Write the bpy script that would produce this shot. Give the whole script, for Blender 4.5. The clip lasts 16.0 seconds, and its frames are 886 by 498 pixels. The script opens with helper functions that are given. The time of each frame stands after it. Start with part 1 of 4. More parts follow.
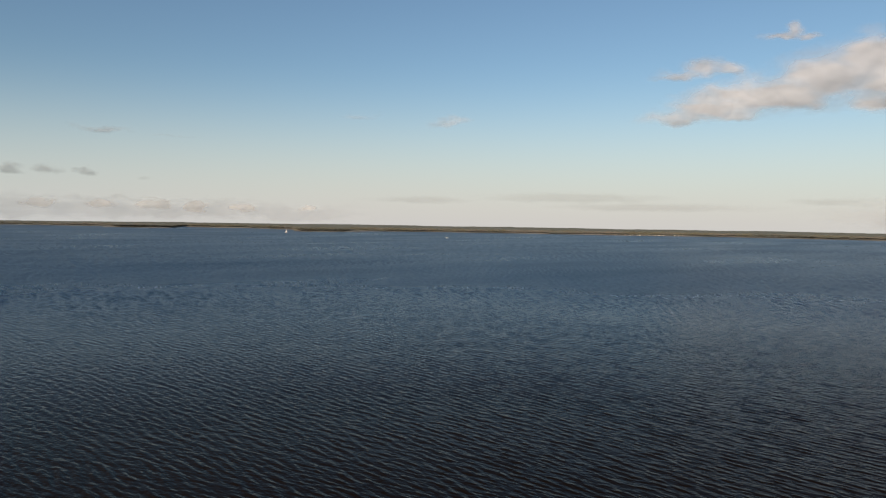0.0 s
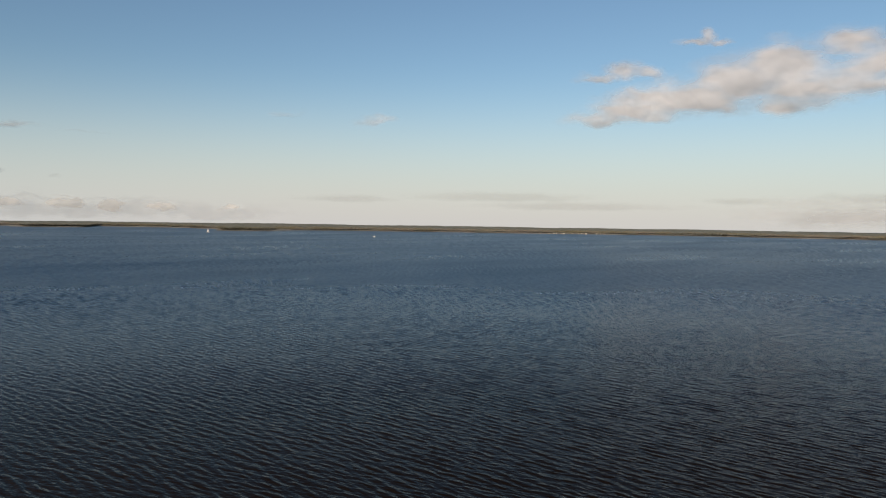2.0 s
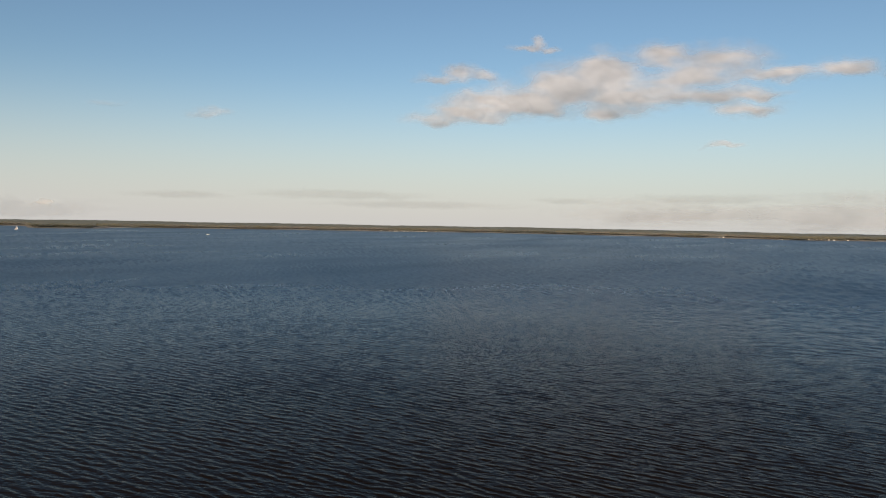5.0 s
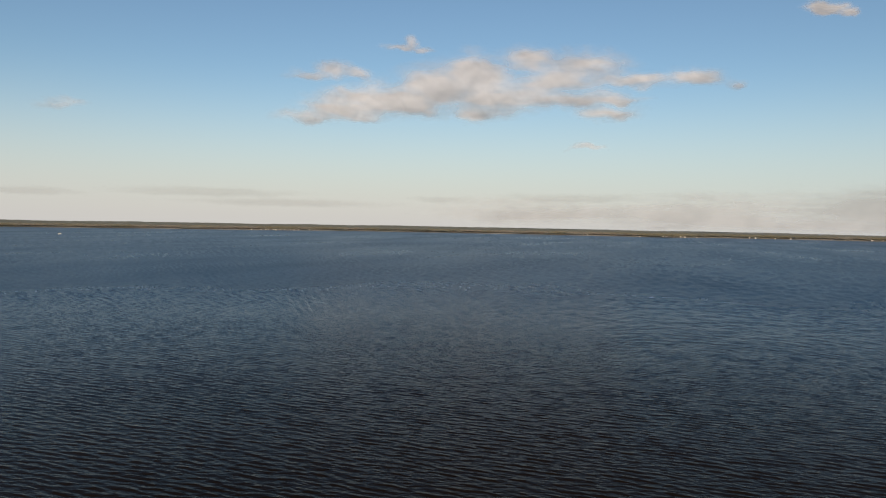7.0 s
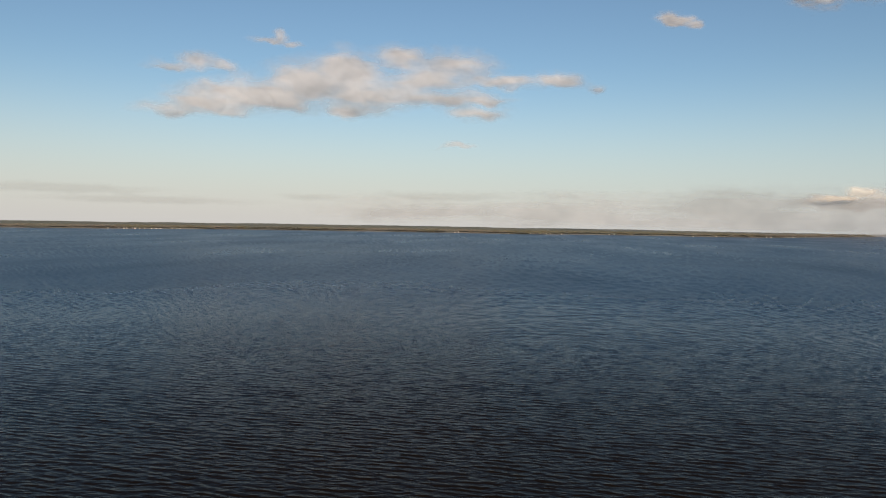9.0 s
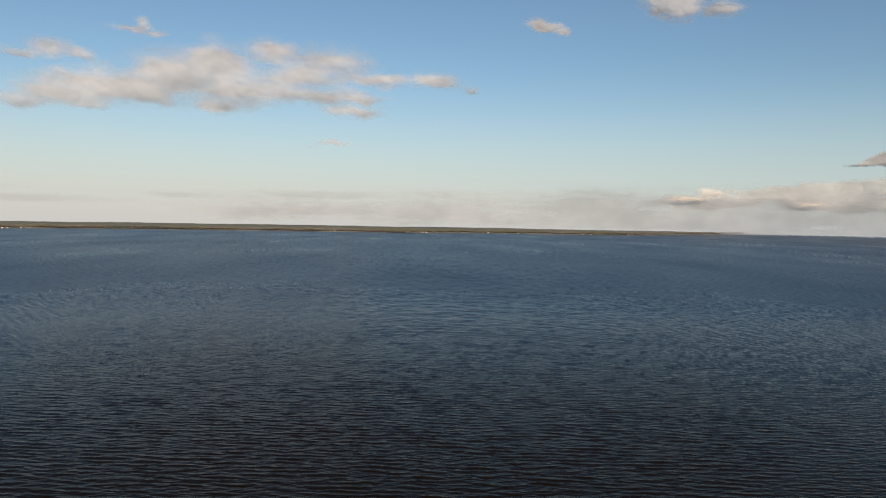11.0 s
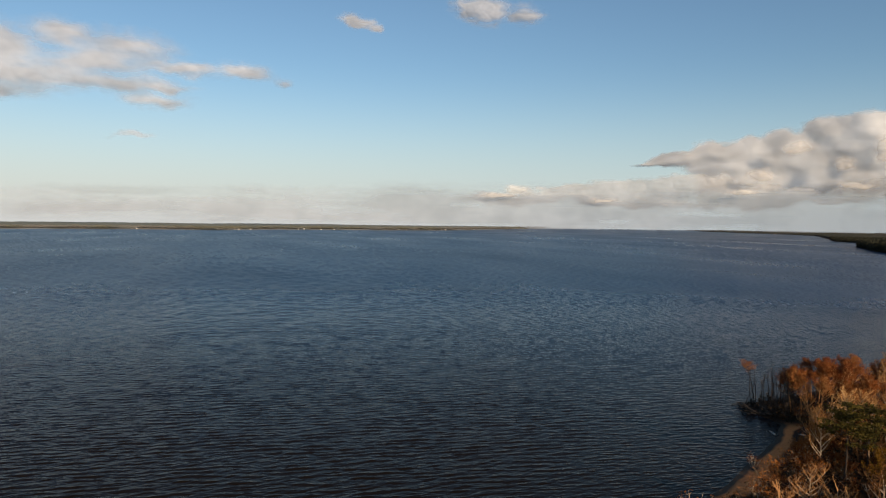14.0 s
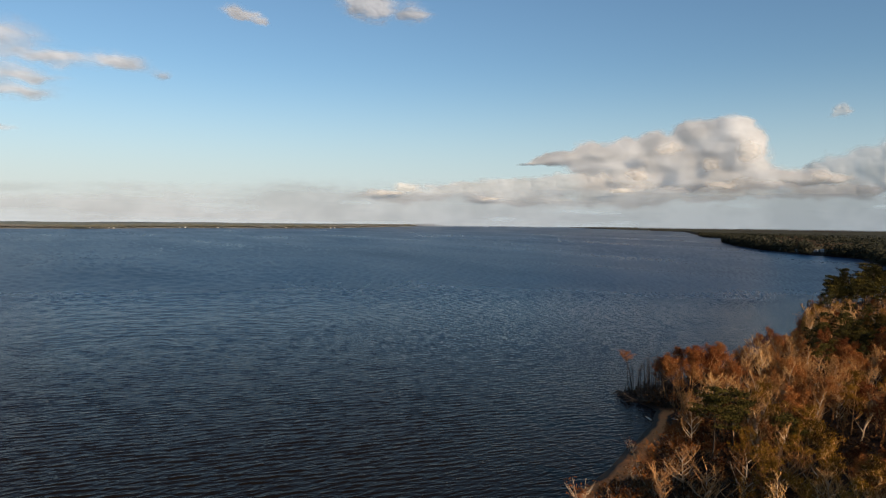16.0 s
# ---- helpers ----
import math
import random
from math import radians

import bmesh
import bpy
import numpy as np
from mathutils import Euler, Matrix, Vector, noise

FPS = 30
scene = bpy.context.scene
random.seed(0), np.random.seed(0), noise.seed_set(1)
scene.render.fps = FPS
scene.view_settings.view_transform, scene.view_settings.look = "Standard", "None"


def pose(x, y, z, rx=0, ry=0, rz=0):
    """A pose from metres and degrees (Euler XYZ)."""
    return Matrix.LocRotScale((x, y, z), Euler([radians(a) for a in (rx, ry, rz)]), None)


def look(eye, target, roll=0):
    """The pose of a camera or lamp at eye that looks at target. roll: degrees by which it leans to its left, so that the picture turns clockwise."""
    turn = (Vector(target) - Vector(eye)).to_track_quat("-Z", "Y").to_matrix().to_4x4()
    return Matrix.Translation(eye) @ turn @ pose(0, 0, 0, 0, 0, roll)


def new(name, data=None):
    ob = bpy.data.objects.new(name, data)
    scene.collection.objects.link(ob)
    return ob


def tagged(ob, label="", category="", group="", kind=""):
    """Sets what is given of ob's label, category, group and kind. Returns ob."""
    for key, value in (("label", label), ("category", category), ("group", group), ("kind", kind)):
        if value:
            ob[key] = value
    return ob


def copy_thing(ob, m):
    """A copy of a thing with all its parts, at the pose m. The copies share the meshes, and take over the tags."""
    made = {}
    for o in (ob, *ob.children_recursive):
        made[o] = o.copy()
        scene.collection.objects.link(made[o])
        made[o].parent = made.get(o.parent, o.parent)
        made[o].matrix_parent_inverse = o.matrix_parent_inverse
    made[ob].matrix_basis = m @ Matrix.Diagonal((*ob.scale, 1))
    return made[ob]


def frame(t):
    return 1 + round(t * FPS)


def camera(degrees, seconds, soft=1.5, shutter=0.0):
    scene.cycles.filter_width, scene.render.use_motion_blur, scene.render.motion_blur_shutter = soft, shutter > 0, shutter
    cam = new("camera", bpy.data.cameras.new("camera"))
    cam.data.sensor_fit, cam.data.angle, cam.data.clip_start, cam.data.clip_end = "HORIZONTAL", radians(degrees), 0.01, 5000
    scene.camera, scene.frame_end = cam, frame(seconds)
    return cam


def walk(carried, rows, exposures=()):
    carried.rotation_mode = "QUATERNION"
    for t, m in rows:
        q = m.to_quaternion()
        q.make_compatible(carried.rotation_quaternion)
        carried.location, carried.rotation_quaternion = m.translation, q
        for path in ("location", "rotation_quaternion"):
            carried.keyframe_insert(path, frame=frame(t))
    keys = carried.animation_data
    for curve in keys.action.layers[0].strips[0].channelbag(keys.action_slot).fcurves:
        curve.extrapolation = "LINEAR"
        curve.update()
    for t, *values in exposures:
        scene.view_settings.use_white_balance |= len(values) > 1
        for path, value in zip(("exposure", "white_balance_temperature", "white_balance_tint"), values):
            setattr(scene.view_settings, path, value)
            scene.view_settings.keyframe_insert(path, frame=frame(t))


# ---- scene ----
import itertools

EYE_Z = 50.0
# seconds, heading clockwise from +y, pitch, lean (degrees)
TURNS = [(0, 0.00, -2.30, 0.87), (0.5, 1.75, -2.28, 0.84), (1, 3.42, -2.29, 0.84), (1.5, 4.62, -2.31, 0.84), (2, 5.72, -2.31, 0.82), (2.5, 6.84, -2.32, 0.83), (3, 8.34, -2.33, 0.84), (3.5, 10.22, -2.33, 0.88),
         (4, 12.86, -2.32, 0.89), (6.5, 25.59, -2.25, 1.15), (7, 28.03, -2.25, 1.05), (7.5, 30.51, -2.24, 1.05), (8, 33.02, -2.23, 1.04), (8.5, 35.55, -2.23, 1.06), (9, 38.00, -2.26, 0.97),
         (11.5, 50.14, -2.19, 0.99), (12, 52.62, -2.22, 0.95), (12.5, 54.99, -2.29, 0.80), (13, 57.31, -2.32, 0.77), (13.5, 59.63, -2.33, 0.76), (14, 62.00, -2.32, 0.69), (14.5, 64.36, -2.33, 0.66), (15, 66.70, -2.37, 0.67), (15.5, 68.78, -2.40, 0.61), (16, 70.66, -2.41, 0.57)]
cam = camera(62.55, 16.0, 1.1)
walk(cam, [(t, Matrix.Translation((0, 0, EYE_Z)) @ pose(0, 0, 0, 0, 0, -h) @ pose(0, 0, 0, 90 + p) @ pose(0, 0, 0, 0, 0, r))
           for t, h, p, r in TURNS], [(0.0, 0.20, 6800, 13.5), (8.0, 0.17, 6800, 13.5), (12.5, 0.20, 6750, 12.5), (16.0, 0.32, 6350, 11)])

# ---- light ----
SUN_HEADING, SUN_HEIGHT = 212.0, 17.0
world = bpy.data.worlds.new("world")
scene.world = world
world.use_nodes = True
wn, wl = world.node_tree.nodes, world.node_tree.links
sky = wn.new("ShaderNodeTexSky")
sky.sky_type, sky.sun_disc = "NISHITA", False
sky.sun_elevation, sky.sun_rotation = radians(SUN_HEIGHT), radians(SUN_HEADING)
sky.air_density, sky.dust_density, sky.ozone_density = 1.0, 0.2, 2.5
wn["Background"].inputs["Strength"].default_value = 0.086
# white haze low over the horizon, all round
w_tc, w_sep = wn.new("ShaderNodeTexCoord"), wn.new("ShaderNodeSeparateXYZ")
wl.new(w_tc.outputs["Generated"], w_sep.inputs[0])
w_rng = wn.new("ShaderNodeMapRange")
w_rng.interpolation_type = "SMOOTHERSTEP"
wl.new(w_sep.outputs["Z"], w_rng.inputs["Value"])
w_rng.inputs["From Min"].default_value, w_rng.inputs["From Max"].default_value = -0.06, 0.225
w_rng.inputs["To Min"].default_value, w_rng.inputs["To Max"].default_value = 0.95, 0.0
w_mix = wn.new("ShaderNodeMix")
w_mix.data_type = "RGBA"
wl.new(w_rng.outputs["Result"], w_mix.inputs["Factor"])
w_clear = wn.new("ShaderNodeMix")
w_clear.data_type, w_clear.blend_type = "RGBA", "MULTIPLY"
w_clear.inputs["Factor"].default_value = 1.0
wl.new(sky.outputs[0], w_clear.inputs["A"])
w_clear.inputs["B"].default_value = (0.92, 1.01, 1.02, 1)
wl.new(w_clear.outputs["Result"], w_mix.inputs["A"])
# the haze is a little warmer towards the far shore than over the headland
w_dot, w_side, w_tone = wn.new("ShaderNodeVectorMath"), wn.new("ShaderNodeMapRange"), wn.new("ShaderNodeMix")
w_dot.operation, w_tone.data_type = "DOT_PRODUCT", "RGBA"
wl.new(w_tc.outputs["Generated"], w_dot.inputs[0])
w_dot.inputs[1].default_value = (math.sin(radians(10)), math.cos(radians(10)), 0.0)
wl.new(w_dot.outputs["Value"], w_side.inputs["Value"])
w_side.inputs["From Min"].default_value, w_side.inputs["From Max"].default_value = 0.2, 0.95
wl.new(w_side.outputs["Result"], w_tone.inputs["Factor"])
w_tone.inputs["A"].default_value, w_tone.inputs["B"].default_value = (4.95, 5.80, 6.25, 1), (5.98, 6.10, 6.15, 1)
wl.new(w_tone.outputs["Result"], w_mix.inputs["B"])
wl.new(w_mix.outputs["Result"], wn["Background"].inputs["Color"])

sun = new("sun", bpy.data.lights.new("sun", "SUN"))
sun.data.energy, sun.data.angle, sun.data.color = 5.0, radians(0.6), (1.0, 0.76, 0.52)
s_az, s_el = radians(SUN_HEADING), radians(SUN_HEIGHT)
SUN_DIR = Vector((math.sin(s_az) * math.cos(s_el), math.cos(s_az) * math.cos(s_el), math.sin(s_el)))
sun.matrix_world = look(SUN_DIR * 100, (0, 0, 0))


# ---- material helpers ----
def material(name):
    m = bpy.data.materials.new(name)
    m.use_nodes = True
    nt = m.node_tree
    return m, nt.nodes, nt.links, nt.nodes["Principled BSDF"]


def noise_tex(nodes, links, vec, scale, detail=3.0, rough=0.55, distort=0.0):
    n = nodes.new("ShaderNodeTexNoise")
    n.inputs["Scale"].default_value, n.inputs["Detail"].default_value = scale, detail
    n.inputs["Roughness"].default_value, n.inputs["Distortion"].default_value = rough, distort
    if vec is not None:
        links.new(vec, n.inputs["Vector"])
    return n.outputs["Fac"]


def ramp(nodes, links, fac, stops):
    r = nodes.new("ShaderNodeValToRGB")
    while len(r.color_ramp.elements) < len(stops):
        r.color_ramp.elements.new(0.5)
    for e, (p, c) in zip(r.color_ramp.elements, stops):
        e.position, e.color = p, (*c, 1)
    links.new(fac, r.inputs["Fac"])
    return r.outputs["Color"]


def math_node(nodes, links, op, a, b):
    n = nodes.new("ShaderNodeMath")
    n.operation = op
    for i, v in enumerate((a, b)):
        if v is None:
            continue
        if isinstance(v, (int, float)):
            n.inputs[i].default_value = v
        else:
            links.new(v, n.inputs[i])
    return n.outputs[0]


def mapped(nodes, links, turn=0.0, scale=(1, 1, 1), order="POINT"):
    tc, mp = nodes.new("ShaderNodeTexCoord"), nodes.new("ShaderNodeMapping")
    links.new(tc.outputs["Object"], mp.inputs["Vector"])
    mp.vector_type = order
    mp.inputs["Rotation"].default_value = (0, 0, radians(turn))
    mp.inputs["Scale"].default_value = scale
    return mp.outputs["Vector"]


def varied(name, stops, rough=0.85, scale=0.25, per_object=0.5, island=False, bump=0.0):
    """A matt surface whose colour runs through the stops, by noise at two scales and by a random shift per object or per piece."""
    m, nodes, links, bsdf = material(name)
    vec = mapped(nodes, links)
    a = noise_tex(nodes, links, vec, scale, 4.0)
    b = noise_tex(nodes, links, vec, scale * 9, 3.0)
    f = math_node(nodes, links, "ADD", math_node(nodes, links, "MULTIPLY", a, 0.6), math_node(nodes, links, "MULTIPLY", b, 0.4))
    src = nodes.new("ShaderNodeNewGeometry").outputs["Random Per Island"] if island else nodes.new("ShaderNodeObjectInfo").outputs["Random"]
    shift = math_node(nodes, links, "MULTIPLY", math_node(nodes, links, "SUBTRACT", src, 0.5), per_object)
    f = math_node(nodes, links, "ADD", f, shift)
    links.new(ramp(nodes, links, f, stops), bsdf.inputs["Base Color"])
    bsdf.inputs["Roughness"].default_value = rough
    if rough > 0.7:
        bsdf.inputs["Specular IOR Level"].default_value = 0.1
    if bump:
        bn = nodes.new("ShaderNodeBump")
        bn.inputs["Distance"].default_value = bump
        links.new(b, bn.inputs["Height"])
        links.new(bn.outputs[0], bsdf.inputs["Normal"])
    return m


# ---- water ----
WAVE_HEADING = 47.0


def water_material():
    m, nodes, links, bsdf = material("lake_water")
    tc, far = nodes.new("ShaderNodeTexCoord"), nodes.new("ShaderNodeVectorMath")
    far.operation = "LENGTH"
    links.new(tc.outputs["Object"], far.inputs[0])

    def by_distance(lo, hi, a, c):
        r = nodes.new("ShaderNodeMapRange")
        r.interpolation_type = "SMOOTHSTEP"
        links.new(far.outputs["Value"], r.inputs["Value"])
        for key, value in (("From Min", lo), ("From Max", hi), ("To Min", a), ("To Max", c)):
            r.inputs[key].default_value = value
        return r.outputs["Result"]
    # ripples riding on the waves: metres along the wind, metres along the crest, height in metres, turn
    h = None
    for length, crest, height, turn in ((1.4, 5.0, 0.20, -8), (0.8, 2.4, 0.14, 9), (0.4, 1.0, 0.055, -5)):
        vec = mapped(nodes, links, 90 - WAVE_HEADING + turn, (length, crest, 1), "TEXTURE")
        term = math_node(nodes, links, "MULTIPLY", noise_tex(nodes, links, vec, 1.0, 1.0, 0.4), height)
        h = term if h is None else math_node(nodes, links, "ADD", h, term)
    bn = nodes.new("ShaderNodeBump")
    bn.inputs["Distance"].default_value = 1.0
    links.new(h, bn.inputs["Height"])
    links.new(by_distance(180, 700, 1.0, 0.15), bn.inputs["Strength"])
    links.new(bn.outputs[0], bsdf.inputs["Normal"])
    # peat-brown shallows near the point; off shore reflected sky blue put into the colour
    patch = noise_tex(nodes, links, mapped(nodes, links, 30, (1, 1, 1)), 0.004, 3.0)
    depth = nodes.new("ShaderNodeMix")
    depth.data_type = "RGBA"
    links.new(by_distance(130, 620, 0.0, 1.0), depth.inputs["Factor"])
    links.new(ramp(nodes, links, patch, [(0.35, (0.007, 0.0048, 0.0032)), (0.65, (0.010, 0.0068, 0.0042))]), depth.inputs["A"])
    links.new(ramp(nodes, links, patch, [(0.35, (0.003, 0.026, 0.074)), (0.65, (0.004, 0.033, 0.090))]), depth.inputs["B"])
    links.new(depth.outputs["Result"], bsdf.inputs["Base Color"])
    # ripples too small to tell apart merge into a rough sheen out there
    gusts = noise_tex(nodes, links, mapped(nodes, links, 90 - WAVE_HEADING, (420, 130, 1), "TEXTURE"), 1.0, 3.0, 0.6)
    gusts = math_node(nodes, links, "MULTIPLY", math_node(nodes, links, "SUBTRACT", gusts, 0.5), by_distance(200, 900, 0.04, 0.26))
    links.new(math_node(nodes, links, "ADD", by_distance(140, 700, 0.13, 0.31), gusts), bsdf.inputs["Roughness"])
    bsdf.inputs["IOR"].default_value = 1.092
    bsdf.inputs["Specular Tint"].default_value = (0.98, 0.94, 0.93, 1)
    return m


# ---- geometry helpers ----
def mesh_object(name, verts, faces, mat, smooth=False):
    me = bpy.data.meshes.new(name)
    me.from_pydata([tuple(v) for v in verts] if not isinstance(verts, np.ndarray) else verts.tolist(), [], faces if isinstance(faces, list) else faces.tolist())
    me.materials.append(mat)
    if smooth:
        me.polygons.foreach_set("use_smooth", [True] * len(me.polygons))
    me.update()
    return me


def grid_faces(nu, nv, closed=False):
    u = np.arange(nu if closed else nu - 1)
    v = np.arange(nv - 1)
    U, V = np.meshgrid(u, v, indexing="ij")
    a = U * nv + V
    b = ((U + 1) % nu) * nv + V
    return np.stack([a, b, b + 1, a + 1], -1).reshape(-1, 4)


def lattice(ix, iy, seed):
    n = (ix * 374761393 + iy * 668265263 + seed * 974634821) & 0x7FFFFFFF
    n = ((n ^ (n >> 13)) * 1274126177) & 0x7FFFFFFF
    return ((n ^ (n >> 16)) & 0xFFFF) / 65535.0


def value_noise(x, y, seed=0):
    ix, iy = np.floor(x).astype(np.int64), np.floor(y).astype(np.int64)
    fx, fy = x - ix, y - iy
    fx, fy = fx * fx * fx * (fx * (fx * 6 - 15) + 10), fy * fy * fy * (fy * (fy * 6 - 15) + 10)
    a, b = lattice(ix, iy, seed), lattice(ix + 1, iy, seed)
    c, d = lattice(ix, iy + 1, seed), lattice(ix + 1, iy + 1, seed)
    return (a + (b - a) * fx) * (1 - fy) + (c + (d - c) * fx) * fy


def fbm(x, y, octaves=4, seed=0, gain=0.5):
    total, amp, norm = 0.0, 1.0, 0.0
    for k in range(octaves):
        total = total + amp * value_noise(x * 2 ** k + 17.3 * k, y * 2 ** k - 9.1 * k, seed + k)
        norm += amp
        amp *= gain
    return total / norm


def heading_xy(az, d):
    return d * np.sin(np.radians(az)), d * np.cos(np.radians(az))


# ---- ground: lake bed, near point, headland and far shore in one sheet ----
# the coast of the near point and the headland, walked with the land on the right hand
NEAR_COAST = [(-900, -420), (-300, -180), (0, -90), (70, -45), (105, 1), (120, 17.5), (131, 21.2), (142, 17.6), (161, 13.7), (177, 11.2), (188, 9.6), (198, 9.7),
              (206, 16), (213, 19), (219, 18), (232, 9), (262, -9), (310, -30), (359, -41), (416, -53), (455, -58), (500, -84), (600, -150), (800, -200), (971, -200),
              (1110, -210), (1176, -184), (1246, -143), (1384, -105), (1602, -62), (1780, -52), (1885, -46), (1910, -95), (2230, -85), (2377, -10), (2800, 15), (3406, 60), (3700, 233), (4203, 600), (4700, 800), (5400, 900)]
NEAR_LAND = NEAR_COAST + [(5400, -5400), (-900, -5400)]
# far shore: heading and distance of its waterline
FAR_COAST = [(-75, 4300), (-55, 3900), (-40, 3800), (-31, 3700), (-24.8, 3480), (-24.3, 3230), (-20.2, 3200), (-19.6, 3500), (-14, 3250), (-11.6, 3000), (-11.2, 2690), (-7.7, 2640), (-7.1, 2860), (0, 2900), (6, 2880), (12, 2860), (20, 2940), (26, 2980),
             (31, 2910), (37, 2960), (44, 2900), (50, 3090), (57, 3180), (62.5, 3330), (66, 3900), (69, 4500), (71, 5100)]


def coast_distance(x, y, line):
    """Signed distance to the closed outline: positive on land."""
    best = np.full(x.shape, 1e12)
    inside = np.zeros(x.shape, bool)
    for (ax, ay), (bx, by) in zip(line, line[1:] + line[:1]):
        dx, dy = bx - ax, by - ay
        t = np.clip(((x - ax) * dx + (y - ay) * dy) / (dx * dx + dy * dy), 0, 1)
        best = np.minimum(best, (x - ax - t * dx) ** 2 + (y - ay - t * dy) ** 2)
        cross = ((ay > y) != (by > y)) & (x < (bx - ax) * (y - ay) / (by - ay if by != ay else 1e-9) + ax)
        inside ^= cross
    return np.where(inside, 1, -1) * np.sqrt(best)


def near_land(x, y):
    d = coast_distance(x, y, NEAR_LAND)
    wob = np.clip((np.hypot(x, y) - 350) / 600, 0, 1)
    return d + wob * 13 * (fbm(x / 90, y / 90, 3, 5) - 0.5) + 2.2 * (fbm(x / 9, y / 9, 3, 8) - 0.5)


FAR_AZ, FAR_D = np.array([a for a, d in FAR_COAST], float), np.array([d for a, d in FAR_COAST], float)


def far_land(x, y):
    az = np.degrees(np.arctan2(x, y))
    d = np.hypot(x, y) - np.interp(az, FAR_AZ, FAR_D, left=9000, right=9000)
    return d + 110 * (fbm(x / 210, y / 210, 3, 12) - 0.5)


def ground_height(x, y):
    n, f = near_land(x, y), far_land(x, y)
    up = np.clip(n, -6, 5) * 0.09 + np.clip(n - 5, 0, 60) * 0.02
    up = np.where(n < -6, -0.54 - np.clip(-6 - n, 0, 40) * 0.04, up) + np.where(n > 2, 0.5 * (fbm(x / 12, y / 12, 3, 3) - 0.5), 0)
    uf = np.where(f < 0, np.clip(f, -60, 0) * 0.03, np.clip(f, 0, 45) * 0.075 + np.clip(f - 45, 0, 60) * 0.02)
    return np.maximum(up, uf)


az_list = np.concatenate([np.arange(-180, 78, 1.5), np.arange(78, 106, 0.28), np.arange(106, 180, 1.5)])
r_list = np.concatenate([np.linspace(0.02, 100, 20), np.geomspace(104, 300, 110), np.geomspace(304, 4950, 105)])
A, Rr = np.meshgrid(az_list, r_list, indexing="ij")
gx, gy = heading_xy(A, Rr)
gz = ground_height(gx, gy)


def ground_material():
    m, nodes, links, bsdf = material("shore_ground")
    vec = mapped(nodes, links)
    big, fine = noise_tex(nodes, links, vec, 0.12, 4.0), noise_tex(nodes, links, vec, 2.5, 4.0)
    litter = ramp(nodes, links, fine, [(0.3, (0.012, 0.007, 0.004)), (0.55, (0.028, 0.015, 0.008)), (0.75, (0.050, 0.027, 0.013))])
    sand = ramp(nodes, links, fine, [(0.3, (0.54, 0.17, 0.048)), (0.7, (0.66, 0.245, 0.075))])
    wet = ramp(nodes, links, fine, [(0.3, (0.055, 0.038, 0.026)), (0.7, (0.085, 0.06, 0.04))])
    z = nodes.new("ShaderNodeSeparateXYZ")
    links.new(vec, z.inputs[0])
    lift = math_node(nodes, links, "ADD", z.outputs["Z"], math_node(nodes, links, "MULTIPLY", big, 0.10))

    def mixed(fac, a, b):
        mx = nodes.new("ShaderNodeMix")
        mx.data_type = "RGBA"
        links.new(fac, mx.inputs["Factor"])
        links.new(a, mx.inputs["A"])
        links.new(b, mx.inputs["B"])
        return mx.outputs["Result"]

    def step(lo, hi):
        r = nodes.new("ShaderNodeMapRange")
        r.interpolation_type = "SMOOTHSTEP"
        links.new(lift, r.inputs["Value"])
        r.inputs["From Min"].default_value, r.inputs["From Max"].default_value = lo, hi
        return r.outputs["Result"]
    # sand only along the beach, roots and litter on the point
    along = nodes.new("ShaderNodeMapRange")
    along.interpolation_type = "SMOOTHSTEP"
    links.new(z.outputs["X"], along.inputs["Value"])
    along.inputs["From Min"].default_value, along.inputs["From Max"].default_value = 195, 202
    across = nodes.new("ShaderNodeMapRange")
    links.new(z.outputs["Y"], across.inputs["Value"])
    across.inputs["From Min"].default_value, across.inputs["From Max"].default_value = 60, 120
    shore = mixed(math_node(nodes, links, "MAXIMUM", along.outputs["Result"], across.outputs["Result"]), mixed(step(0.13, 0.22), wet, sand), litter)
    # bleached sand and bare banks along the far shore
    pale = ramp(nodes, links, noise_tex(nodes, links, vec, 0.006, 3.0), [(0.36, (0.15, 0.14, 0.115)), (0.60, (0.36, 0.345, 0.31))])
    away = nodes.new("ShaderNodeVectorMath")
    away.operation = "LENGTH"
    links.new(vec, away.inputs[0])
    distant = nodes.new("ShaderNodeMapRange")
    links.new(away.outputs["Value"], distant.inputs["Value"])
    distant.inputs["From Min"].default_value, distant.inputs["From Max"].default_value = 2450, 2500
    across_lake = nodes.new("ShaderNodeMapRange")
    links.new(math_node(nodes, links, "SUBTRACT", z.outputs["Y"], math_node(nodes, links, "MULTIPLY", z.outputs["X"], 0.27)), across_lake.inputs["Value"])
    across_lake.inputs["From Min"].default_value, across_lake.inputs["From Max"].default_value = 0, 40
    links.new(mixed(math_node(nodes, links, "MULTIPLY", distant.outputs["Result"], across_lake.outputs["Result"]), mixed(step(0.40, 0.50), shore, litter), pale), bsdf.inputs["Base Color"])
    bsdf.inputs["Roughness"].default_value = 0.9
    bsdf.inputs["Specular IOR Level"].default_value = 0.15
    bn = nodes.new("ShaderNodeBump")
    bn.inputs["Distance"].default_value = 0.12
    links.new(fine, bn.inputs["Height"])
    links.new(bn.outputs[0], bsdf.inputs["Normal"])
    return m


ground_me = mesh_object("ground", np.stack([gx, gy, gz], -1).reshape(-1, 3), grid_faces(len(az_list), len(r_list), True), ground_material(), True)
tagged(new("ground", ground_me), "brown leaf-littered wooded shore with a narrow sandy beach", "ground", kind="structure")

